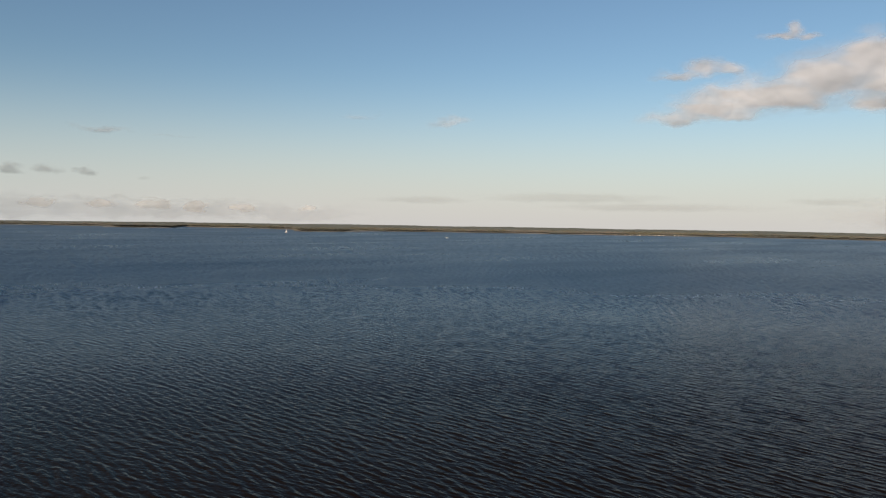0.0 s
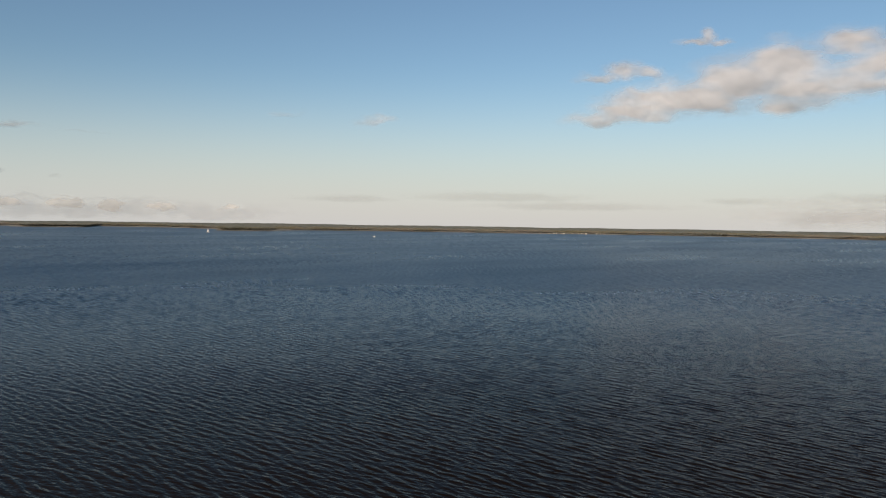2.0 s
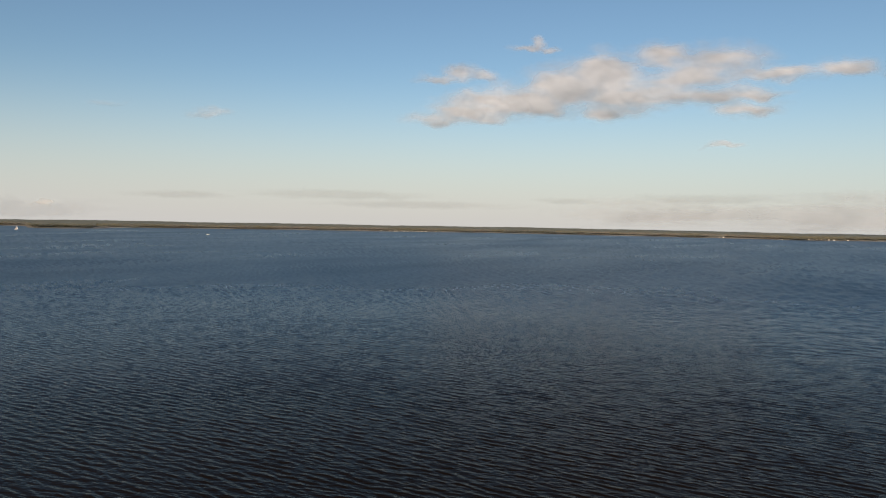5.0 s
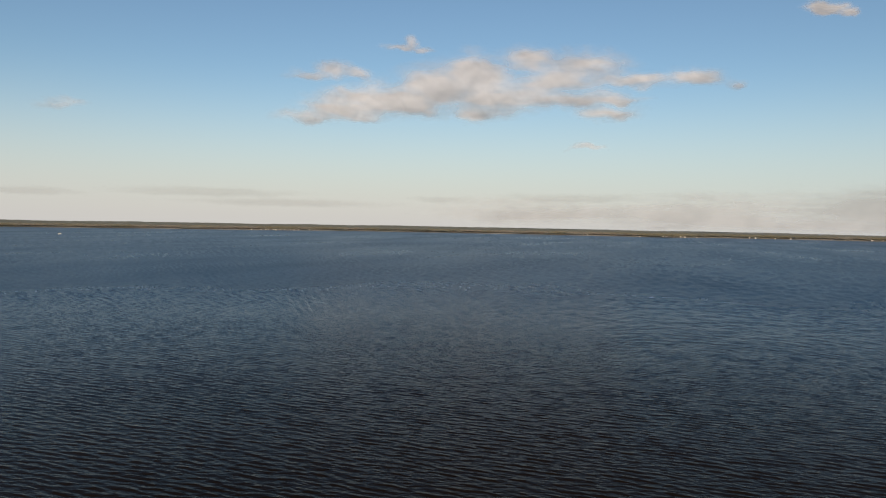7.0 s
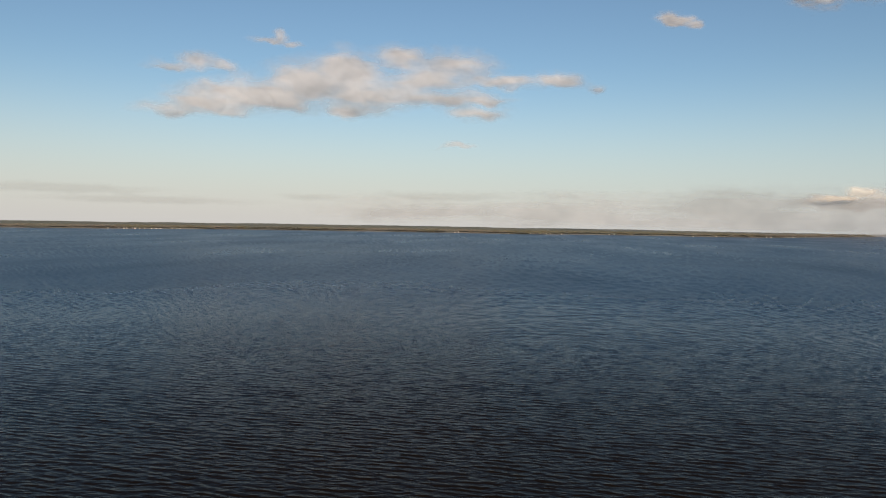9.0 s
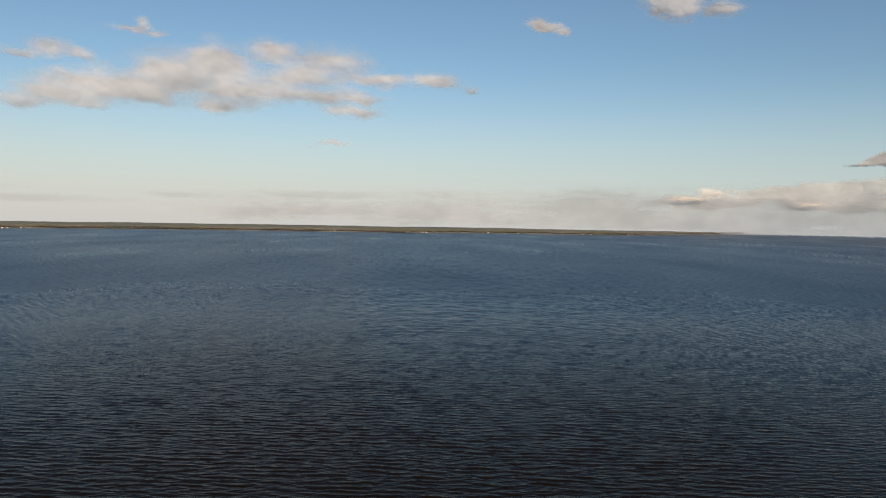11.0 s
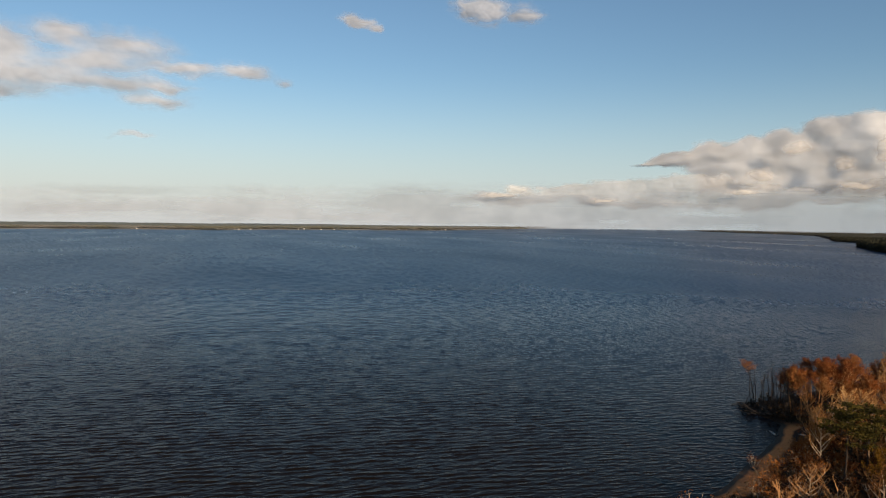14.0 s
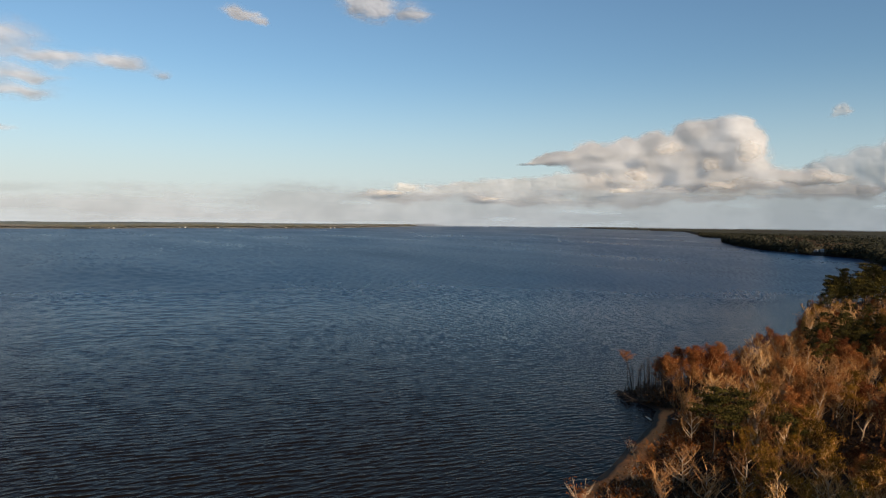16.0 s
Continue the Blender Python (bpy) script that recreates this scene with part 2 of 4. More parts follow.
def lake_surface(az, r):
    """Wind chop over a fan of rings; where the rings lie wider apart than the waves, the chop is raised to keep some slope."""
    A, D = np.meshgrid(az, r, indexing="ij")
    x, y = heading_xy(A, D)
    sea = np.random.default_rng(21)
    z, long_crested = np.zeros_like(x), np.zeros_like(x)
    for k in range(56):
        length = 1.2 * (5.0 / 1.2) ** ((k + sea.uniform(0, 1)) / 56)
        slope = math.exp(-0.5 * (math.log(length / 2.1) / 0.40) ** 2)
        off, phase = sea.normal(0, 11 if length > 1.8 else 19), sea.uniform(0, 6.283)
        for field, share in ((z, 1.0), (long_crested, 0.8)):
            hd = radians(WAVE_HEADING + off * share)
            field += slope * length / (2 * math.pi) * np.sin(2 * math.pi / length * (x * math.sin(hd) + y * math.cos(hd)) + phase)
    z /= z[D > 120].std()
    long_crested /= long_crested[D > 120].std()
    cell = np.gradient(D, axis=1)
    far = np.clip((cell - 0.9) / 1.6, 0, 1)
    z = z * np.sqrt(1 - far) + long_crested * np.sqrt(far)
    # sharp crests over flat troughs, in sets of higher and lower waves
    z = 2.0 * np.tanh((z + 0.14 * (z * z - 1)) / 2.0) * (1 - far) + 1.2 * np.tanh(z / 1.2) * far
    z *= 0.85 + 0.3 * fbm(x / 38, y / 38, 2, 91)
    lift = 0.058 * np.maximum(1.0, 0.95 * np.sqrt(cell))
    lift *= np.interp(cell, [0.9, 2, 5, 15, 60, 110], [1, 1.5, 2.7, 3.0, 1.3, 0.5]) * np.interp(D, [100, 118, 2200, 2700], [0, 1, 1, 0])
    # calm close under the shore
    lift *= np.clip(-near_land(x, y) / 40, 0.12, 1.0)
    z *= np.where((A < -36) | (A > 106), 0, lift)
    return np.stack([x, y, z], -1).reshape(-1, 3), grid_faces(len(az), len(r), True)[:, ::-1]


water_az = np.concatenate([np.arange(-180, -38, 6.0), np.arange(-36, 106.1, 0.15), np.arange(110, 180, 6.0)])
# rings: every few hundredths of a degree below the horizon
dip = [22.6]
while dip[-1] > 1.25:
    dip.append(dip[-1] - float(np.interp(dip[-1], [1, 4, 8, 11, 15, 22], [0.07, 0.065, 0.045, 0.036, 0.042, 0.055])))
water_r = np.concatenate([[0.01, 40.0, 80.0, 110.0], EYE_Z / np.tan(np.radians(np.array(dip))), [2600, 2900, 3300, 3800, 4400, 4880, 4950]])
v, f = lake_surface(water_az, water_r)
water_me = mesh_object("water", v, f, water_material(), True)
tagged(new("water", water_me), "dark blue wind-rippled open lake water", "water", kind="structure")


# ---- clouds ----
def cloud_material(name, white, through_light, thin=0.13, full=1.15):
    m, nodes, links, bsdf = material(name)
    nodes.remove(bsdf)
    out = nodes["Material Output"]
    dif, tra, clear = nodes.new("ShaderNodeBsdfDiffuse"), nodes.new("ShaderNodeBsdfTranslucent"), nodes.new("ShaderNodeBsdfTransparent")
    thick = noise_tex(nodes, links, mapped(nodes, links, 0, (1, 1, 1.5)), 0.0042, 2.0, 0.5)
    tone = ramp(nodes, links, thick, [(0.36, tuple(c * 0.80 for c in white)), (0.62, tuple(min(0.92, c * 1.08) for c in white))])
    for shade in (dif, tra):
        links.new(tone, shade.inputs["Color"])
    mix, fade = nodes.new("ShaderNodeMixShader"), nodes.new("ShaderNodeMixShader")
    mix.inputs[0].default_value = through_light
    links.new(dif.outputs[0], mix.inputs[1])
    links.new(tra.outputs[0], mix.inputs[2])
    at = nodes.new("ShaderNodeAttribute")
    at.attribute_name = "vapour"
    wisp = noise_tex(nodes, links, mapped(nodes, links, 0, (1, 1, 1.8)), 0.010, 4.0, 0.6)
    d = math_node(nodes, links, "ADD", at.outputs["Fac"], math_node(nodes, links, "MULTIPLY", math_node(nodes, links, "SUBTRACT", wisp, 0.5), 0.25))
    rng = nodes.new("ShaderNodeMapRange")
    rng.interpolation_type = "SMOOTHSTEP"
    links.new(d, rng.inputs["Value"])
    rng.inputs["From Min"].default_value, rng.inputs["From Max"].default_value = thin, full
    body = nodes.new("ShaderNodeAttribute")
    body.attribute_name = "body"
    links.new(math_node(nodes, links, "MULTIPLY", rng.outputs["Result"], body.outputs["Fac"]), fade.inputs[0])
    links.new(clear.outputs[0], fade.inputs[1])
    links.new(mix.outputs[0], fade.inputs[2])
    links.new(fade.outputs[0], out.inputs["Surface"])
    return m


# sun and shade on the clouds are put into these five vapour colours
WHITE = cloud_material("white_cumulus_vapour", (0.67, 0.69, 0.70), 0.40, 0.28, 0.78)
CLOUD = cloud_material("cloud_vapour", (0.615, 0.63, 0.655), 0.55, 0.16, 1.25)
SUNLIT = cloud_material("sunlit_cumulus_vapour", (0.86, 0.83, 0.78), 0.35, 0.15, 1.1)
DIM = cloud_material("shaded_scud_vapour", (0.27, 0.285, 0.31), 0.40)
GREY = cloud_material("shaded_bank_vapour", (0.43, 0.48, 0.55), 0.40)


def cloud(label, puffs, distance=4600, relief=110, seed=1, step=0.13, streak=2.0, billow=0.5, solid=1.0, detail=1.0, torn=1.5, puffy=(15, 1.7), mat=CLOUD):
    """A cloud grown from puffs of vapour: heading, height (degrees), half width, half height and weight of each."""
    P = np.array(puffs, float)
    a0, a1 = (P[:, 0] - 2.0 * P[:, 2]).min(), (P[:, 0] + 2.0 * P[:, 2]).max()
    e0, e1 = max((P[:, 1] - 1.7 * P[:, 3]).min(), -0.7), (P[:, 1] + 2.0 * P[:, 3]).max()
    az, el = np.arange(a0, a1 + step, step), np.arange(e0, e1 + step, step)
    Az, El = np.meshgrid(az, el, indexing="ij")
    wa = Az + 1.1 * detail * (fbm(Az / (1.5 * detail), El / (0.9 * detail), 4, seed) - 0.5) * billow * 2
    we = El + 0.8 * detail * (fbm(Az / (1.6 * detail), El / (0.9 * detail), 4, seed + 40) - 0.5) * billow * 2
    ga = Az + 0.7 * billow * (fbm(Az / (2.0 * detail), El / (1.3 * detail), 2, seed) - 0.5)
    ge = El + 0.6 * billow * (fbm(Az / (2.0 * detail), El / (1.3 * detail), 2, seed + 40) - 0.5)
    field, bulge = np.zeros_like(Az), np.zeros_like(Az)
    for pa, pe, pw, ph, k in P:
        up = we - pe
        q = ((wa - pa) / pw) ** 2 + (up / np.where(up < 0, 0.72 * ph, ph)) ** 2
        field = field + (1.35 * k * np.exp(-0.85 * q)) ** 3
        up = ge - pe
        q = ((ga - pa) / pw) ** 2 + (up / np.where(up < 0, 0.72 * ph, ph)) ** 2
        bulge = bulge + (np.exp(-0.55 * q) * min(pw, ph) ** 0.7) ** 3
    rough = fbm(Az / (0.9 * streak * detail), El / (0.55 * detail), 4, seed + 80, 0.45) - 0.5
    field = np.cbrt(field) * (1 + torn * rough)
    lumps = 2 * np.abs(2 * fbm(ga / (puffy[1] * detail), ge / (0.72 * puffy[1] * detail), 3, seed + 120, 0.42) - 1)
    depth = np.cbrt(bulge) / P[:, 3].max() ** 0.7 * relief + puffy[0] * billow * detail * (lumps - 0.5) * np.clip(field, 0, 1)
    r = distance - depth
    x, y, z = r * np.cos(np.radians(El)) * np.sin(np.radians(Az)), r * np.cos(np.radians(El)) * np.cos(np.radians(Az)), r * np.sin(np.radians(El)) + EYE_Z
    keep = field > 0.09
    faces = grid_faces(len(az), len(el))
    faces = faces[keep.reshape(-1)[faces].any(1)][:, ::-1]
    used, back = np.unique(faces, return_inverse=True)
    verts = np.stack([x, y, z], -1).reshape(-1, 3)[used]
    me = mesh_object("cloud", verts, back.reshape(-1, 4), mat, True)
    me.attributes.new("vapour", "FLOAT", "POINT").data.foreach_set("value", field.reshape(-1)[used].astype(np.float32))
    me.attributes.new("body", "FLOAT", "POINT").data.foreach_set("value", np.full(len(used), solid, np.float32))
    return tagged(new("cloud", me), label, "cloud", "clouds in the sky")


def clouds(label, puffs, seed=1, **look_of):
    """Separate small clouds of one kind."""
    for k, puff in enumerate(puffs):
        cloud(label, [puff], seed=seed + 3 * k, **look_of)


cloud("long grey-bottomed cumulus with pinkish white tops", [
    (17.4, 7.65, 2.7, 0.6, 0.75), (20.5, 8.3, 3.2, 0.98, 0.9), (24.5, 9, 3.4, 1.46, 1.1), (27.5, 10.2, 2.6, 1.71, 1.1), (30.3, 11.3, 2.4, 1.46, 1.1), (31.5, 9.3, 2.6, 1.8, 0.88), (30.3, 8.2, 2, 0.73, 0.88), (20.3, 9.4, 2.4, 0.7, 0.82), (21.6, 7.6, 1.6, 0.4, 0.6),
    (34.4, 12.2, 2.2, 0.92, 1), (38.8, 11.8, 3, 1.10, 1), (36.5, 10.8, 3, 1.34, 0.85), (35, 9.4, 3, 1.10, 0.8), (38.8, 9.3, 3, 0.85, 0.8), (42.2, 10.6, 2.8, 0.66, 0.92), (40.5, 8.2, 2.3, 0.61, 0.8), (41.2, 9.2, 1.8, 0.49, 0.9), (46.8, 10.7, 1.9, 0.73, 1), (49.5, 10.2, 0.8, 0.37, 0.6)],
      seed=3, relief=56, streak=2.4, billow=0.5, solid=0.86, torn=0.75)
cloud("small torn white cloud", [(17.6, 10.8, 1.7, 0.42, 0.85), (19.2, 11.2, 1.2, 0.75, 1.05), (21.0, 11.0, 1.4, 0.45, 0.8)], seed=11, relief=10, step=0.08, torn=0.7, solid=0.75)
cloud("small torn white cloud with a peak", [(24.5, 13.1, 1.3, 0.3, 0.8), (25.2, 13.45, 0.5, 0.5, 0.95), (26.2, 13.0, 0.8, 0.25, 0.8)], seed=12, relief=8, step=0.06, solid=0.75, torn=0.8, detail=0.6)
cloud("small pinkish cloud scrap", [(0.2, 7.5, 1.5, 0.35, 0.75)], seed=13, relief=6, step=0.08, solid=0.5, torn=0.7)
cloud("small pinkish cloud scrap", [(39.0, 5.7, 1.2, 0.25, 0.9)], seed=14, relief=5, step=0.07, solid=0.6, torn=0.7)
cloud("small white oval cloud", [(54.6, 14.9, 0.9, 0.42, 1.0), (55.6, 14.65, 1.1, 0.45, 1.1), (56.6, 14.4, 0.6, 0.3, 0.9)], seed=15, relief=12, step=0.06, solid=0.9, detail=0.6, torn=0.8, puffy=(6, 1.5))
cloud("white cumulus scrap with two lobes", [(64.2, 15.9, 1.2, 1.0, 1.0), (65.3, 15.6, 1.3, 1.1, 1.1), (68.2, 15.4, 1.3, 0.75, 0.95), (63.2, 16.2, 0.8, 0.4, 0.7)], seed=16, relief=30, step=0.08, solid=0.85, detail=0.7, puffy=(10, 1.5))
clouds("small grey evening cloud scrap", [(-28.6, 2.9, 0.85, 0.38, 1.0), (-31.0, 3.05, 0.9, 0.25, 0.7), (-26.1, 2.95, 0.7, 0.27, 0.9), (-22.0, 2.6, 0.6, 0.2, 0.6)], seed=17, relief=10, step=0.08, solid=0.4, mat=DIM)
clouds("faint pinkish cloud scrap", [(-24.9, 6.0, 1.8, 0.25, 0.6), (-20.5, 5.7, 1.8, 0.2, 0.45), (-6.5, 7.8, 1.4, 0.35, 0.4)], seed=27, relief=18, step=0.1, solid=0.5)
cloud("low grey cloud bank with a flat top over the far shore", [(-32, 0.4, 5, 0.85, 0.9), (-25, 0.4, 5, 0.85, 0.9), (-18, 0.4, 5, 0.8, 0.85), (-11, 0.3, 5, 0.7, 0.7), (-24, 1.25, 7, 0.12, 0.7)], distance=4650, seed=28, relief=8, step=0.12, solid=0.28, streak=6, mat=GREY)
clouds("small cream cloud head over the far shore", [(-29, 0.7, 1.2, 0.35, 0.8), (-25, 0.7, 1.1, 0.35, 0.8), (-21.7, 0.75, 1.1, 0.42, 1.0), (-18.7, 0.65, 0.9, 0.42, 1.0), (-15.5, 0.6, 0.9, 0.3, 0.8), (-10.5, 0.6, 0.7, 0.3, 0.7)],
      seed=18, relief=8, step=0.09, solid=0.45, detail=0.5, mat=WHITE)
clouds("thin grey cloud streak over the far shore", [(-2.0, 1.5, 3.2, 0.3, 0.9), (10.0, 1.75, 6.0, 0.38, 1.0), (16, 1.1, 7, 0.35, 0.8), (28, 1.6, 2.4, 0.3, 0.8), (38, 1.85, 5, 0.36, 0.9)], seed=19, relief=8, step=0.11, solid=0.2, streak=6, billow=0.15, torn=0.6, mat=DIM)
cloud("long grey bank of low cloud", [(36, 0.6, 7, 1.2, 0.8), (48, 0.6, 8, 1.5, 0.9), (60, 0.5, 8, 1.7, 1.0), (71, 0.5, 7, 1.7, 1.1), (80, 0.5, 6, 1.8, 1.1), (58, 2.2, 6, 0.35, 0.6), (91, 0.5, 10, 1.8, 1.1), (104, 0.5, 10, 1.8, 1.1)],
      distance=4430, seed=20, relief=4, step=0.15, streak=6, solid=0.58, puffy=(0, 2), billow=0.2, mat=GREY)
cloud("tall cumulus with a bright sunlit head and grey flanks", [
    (77.6, 4.35, 1.3, 0.28, 0.55), (79.0, 4.5, 1.2, 0.45, 0.85), (80.3, 4.7, 1.3, 0.6, 1.2), (82.3, 5.0, 1.7, 0.7, 1.3), (84.8, 5.1, 1.8, 0.8, 1.4), (87.2, 5.4, 1.7, 0.95, 1.4), (89.6, 6.1, 1.5, 0.95, 1.5), (91.9, 6.3, 1.45, 1.15, 1.6), (93.0, 5.3, 1.2, 1.3, 1.5),
    (92.6, 4.2, 1.8, 0.9, 1.4), (94.5, 3.0, 2.2, 0.8, 1.2), (97.5, 2.9, 2.2, 0.6, 1.0), (91.3, 5.2, 2.4, 1.2, 1.4), (88.5, 4.2, 3.0, 1.1, 1.5), (84.0, 4.1, 3.0, 1.0, 1.4), (90, 3.0, 4.2, 1.0, 1.3), (84.5, 2.9, 3.2, 1.0, 1.2)],
      seed=33, relief=120, billow=0.5, step=0.08, streak=1.2, torn=0.45, puffy=(7.5, 1.7), mat=WHITE)
cloud("rounded heads of a low cumulus bank", [(69.5, 1.9, 2.0, 0.5, 0.8), (72.3, 2.1, 2.2, 0.6, 1.0), (75.6, 2.4, 2.2, 0.75, 1.1), (79.0, 2.7, 1.9, 0.75, 1.1), (81.6, 2.8, 1.7, 0.75, 1.1), (66.5, 1.6, 3.0, 0.5, 0.9), (84.5, 1.7, 3.6, 0.9, 1.1), (77, 1.5, 5.0, 0.7, 0.9), (90, 1.9, 3.0, 0.6, 1.0), (94.5, 2.3, 3.0, 0.7, 1.0), (98.5, 2.0, 3.0, 0.7, 1.0)],
      distance=4480, seed=24, relief=24, step=0.08, streak=1.6, billow=0.6, solid=0.72, torn=0.9, puffy=(8, 1.2), mat=WHITE)
# paler puffs set before the cumulus, sunlight painted in by their colour
clouds("small sunlit-toned puff of cumulus", [(67.6, 2.35, 0.9, 0.35, 0.9), (66.2, 1.9, 1.3, 0.25, 0.9), (74.2, 1.55, 0.9, 0.2, 0.8), (85.4, 3.3, 0.75, 0.42, 1.0), (84.3, 2.15, 1.0, 0.25, 0.9), (87.7, 5.3, 0.95, 0.55, 0.9), (90.7, 4.05, 0.7, 0.5, 0.9), (93.2, 4.9, 0.9, 1.0, 0.8), (91.5, 2.6, 1.2, 0.3, 0.8), (98.0, 3.1, 0.7, 0.35, 0.9)], distance=4380, seed=52, relief=14, step=0.07, solid=0.62, detail=0.5, torn=0.7, mat=SUNLIT)
cloud("broad grey and white cumulus", [(97.6, 3.3, 1.0, 0.5, 0.8), (98.6, 3.5, 1.3, 0.9, 1.1), (101.5, 3.7, 2.4, 1.3, 1.2), (104.8, 4.4, 2.6, 1.5, 1.2), (110, 4.0, 5, 1.6, 1.2), (99.5, 2.4, 3.0, 0.7, 1.1)], seed=25, relief=45, step=0.1, billow=0.6, torn=0.6, solid=0.8, puffy=(11, 1.6), mat=WHITE)
cloud("small round cloud puff", [(99.1, 7.6, 0.55, 0.5, 0.95), (98.7, 7.3, 0.4, 0.3, 0.7)], seed=26, relief=8, step=0.05, solid=0.6, detail=0.5, torn=0.8, mat=SUNLIT)


# ---- trees ----
BARK = varied("grey_bark", [(0.25, (0.112, 0.052, 0.018)), (0.5, (0.292, 0.140, 0.053)), (0.75, (0.496, 0.262, 0.106))], 0.9, 0.8, 0.45, bump=0.03)
PALE_BARK = varied("pale_bark", [(0.25, (0.197, 0.133, 0.080)), (0.5, (0.417, 0.300, 0.194)), (0.75, (0.580, 0.439, 0.297))], 0.9, 0.8, 0.4, bump=0.03)
# dark pine bark; on the point's poles it holds the wood's shade as colour
DARK_BARK = varied("dark_bark", [(0.3, (0.027, 0.020, 0.017)), (0.7, (0.066, 0.049, 0.038))], 0.9, 0.8, 0.4, bump=0.03)
TWIG = varied("pale_twigs", [(0.25, (0.209, 0.104, 0.037)), (0.5, (0.419, 0.228, 0.085)), (0.75, (0.617, 0.364, 0.147))], 0.9, 0.3, 0.5)
RUST = varied("rust_leaves", [(0.2, (0.079, 0.022, 0.006)), (0.45, (0.172, 0.051, 0.013)), (0.65, (0.252, 0.087, 0.022)), (0.85, (0.261, 0.118, 0.034))], 0.8, 0.35, 0.5)
GOLD = varied("olive_gold_leaves", [(0.2, (0.063, 0.034, 0.002)), (0.45, (0.143, 0.070, 0.006)), (0.7, (0.236, 0.118, 0.011)), (0.9, (0.261, 0.089, 0.011))], 0.8, 0.35, 0.5)
TAN = varied("dry_tan_leaves", [(0.25, (0.091, 0.028, 0.006)), (0.55, (0.194, 0.062, 0.013)), (0.8, (0.282, 0.109, 0.025))], 0.85, 0.35, 0.5)
NEEDLE = varied("pine_needles", [(0.25, (0.016, 0.014, 0.003)), (0.5, (0.036, 0.030, 0.005)), (0.8, (0.080, 0.060, 0.010))], 0.75, 0.4, 0.4)
DRIFT = varied("driftwood", [(0.3, (0.03, 0.024, 0.02)), (0.7, (0.085, 0.07, 0.058))], 0.9, 1.5, 0.3, bump=0.03)


class Shape:
    def __init__(self):
        self.v, self.f = [], []

    def tube(self, p0, p1, r0, r1, sides=3):
        d = (p1 - p0)
        if d.length < 1e-5:
            return
        d.normalize()
        u = d.orthogonal().normalized()
        w = d.cross(u)
        n0 = len(self.v)
        ring = [(math.cos(2 * math.pi * k / sides), math.sin(2 * math.pi * k / sides)) for k in range(sides)]
        self.v += [p0 + (u * c + w * s) * r0 for c, s in ring]
        if r1 <= 0.006:
            self.v.append(p1)
            self.f += [(n0 + k, n0 + (k + 1) % sides, n0 + sides) for k in range(sides)]
        else:
            self.v += [p1 + (u * c + w * s) * r1 for c, s in ring]
            self.f += [(n0 + k, n0 + (k + 1) % sides, n0 + sides + (k + 1) % sides, n0 + sides + k) for k in range(sides)]

    def pipe(self, pts, radii, sides):
        """One unbroken tapered tube through the points, closed at its tip."""
        u = (pts[1] - pts[0]).orthogonal().normalized()
        n0 = len(self.v)
        for k, p in enumerate(pts):
            d = (pts[min(k + 1, len(pts) - 1)] - pts[max(k - 1, 0)]).normalized()
            u = (u - d * u.dot(d)).normalized()
            w = d.cross(u)
            self.v += [p + (u * math.cos(2 * math.pi * j / sides) + w * math.sin(2 * math.pi * j / sides)) * radii[k] for j in range(sides)]
        for k in range(len(pts) - 1):
            a = n0 + k * sides
            self.f += [(a + j, a + (j + 1) % sides, a + sides + (j + 1) % sides, a + sides + j) for j in range(sides)]
        self.f.append(tuple(n0 + (len(pts) - 1) * sides + j for j in range(sides)))

    def leaf(self, p, size, rnd, flat=0.0):
        u = Vector((rnd.gauss(0, 1), rnd.gauss(0, 1), rnd.gauss(0, 1) * (1 - flat))).normalized()
        w = u.orthogonal().normalized()
        w.rotate(Matrix.Rotation(rnd.uniform(0, 6.28), 3, u))
        n0 = len(self.v)
        self.v += [p + u * size * rnd.uniform(0.6, 1.0), p - u * size * 0.5 + w * size * rnd.uniform(0.4, 0.8), p - u * size * 0.4 - w * size * rnd.uniform(0.4, 0.8)]
        self.f.append((n0, n0 + 1, n0 + 2))

    def data(self, name, mat):
        return mesh_object(name, self.v, self.f, mat)


def bend(d, rnd, amount):
    return (d + Vector((rnd.gauss(0, amount), rnd.gauss(0, amount), rnd.gauss(0, amount)))).normalized()


def limb(wood, start, d, length, radius, rnd, parts, sides, lift=0.1):
    """A bent limb; gives the points along it."""
    pts, radii = [start.copy()], [radius]
    for k in range(parts):
        d = bend(d + Vector((0, 0, lift)), rnd, 0.13)
        pts.append(pts[-1] + d * length / parts)
        radii.append(radius * (1 - 0.85 * (k + 1) / parts))
    wood.pipe(pts, radii, sides)
    return pts


def outward(rnd, up, away):
    a = rnd.uniform(0, 2 * math.pi)
    return Vector((math.cos(a) * away, math.sin(a) * away, up)).normalized()


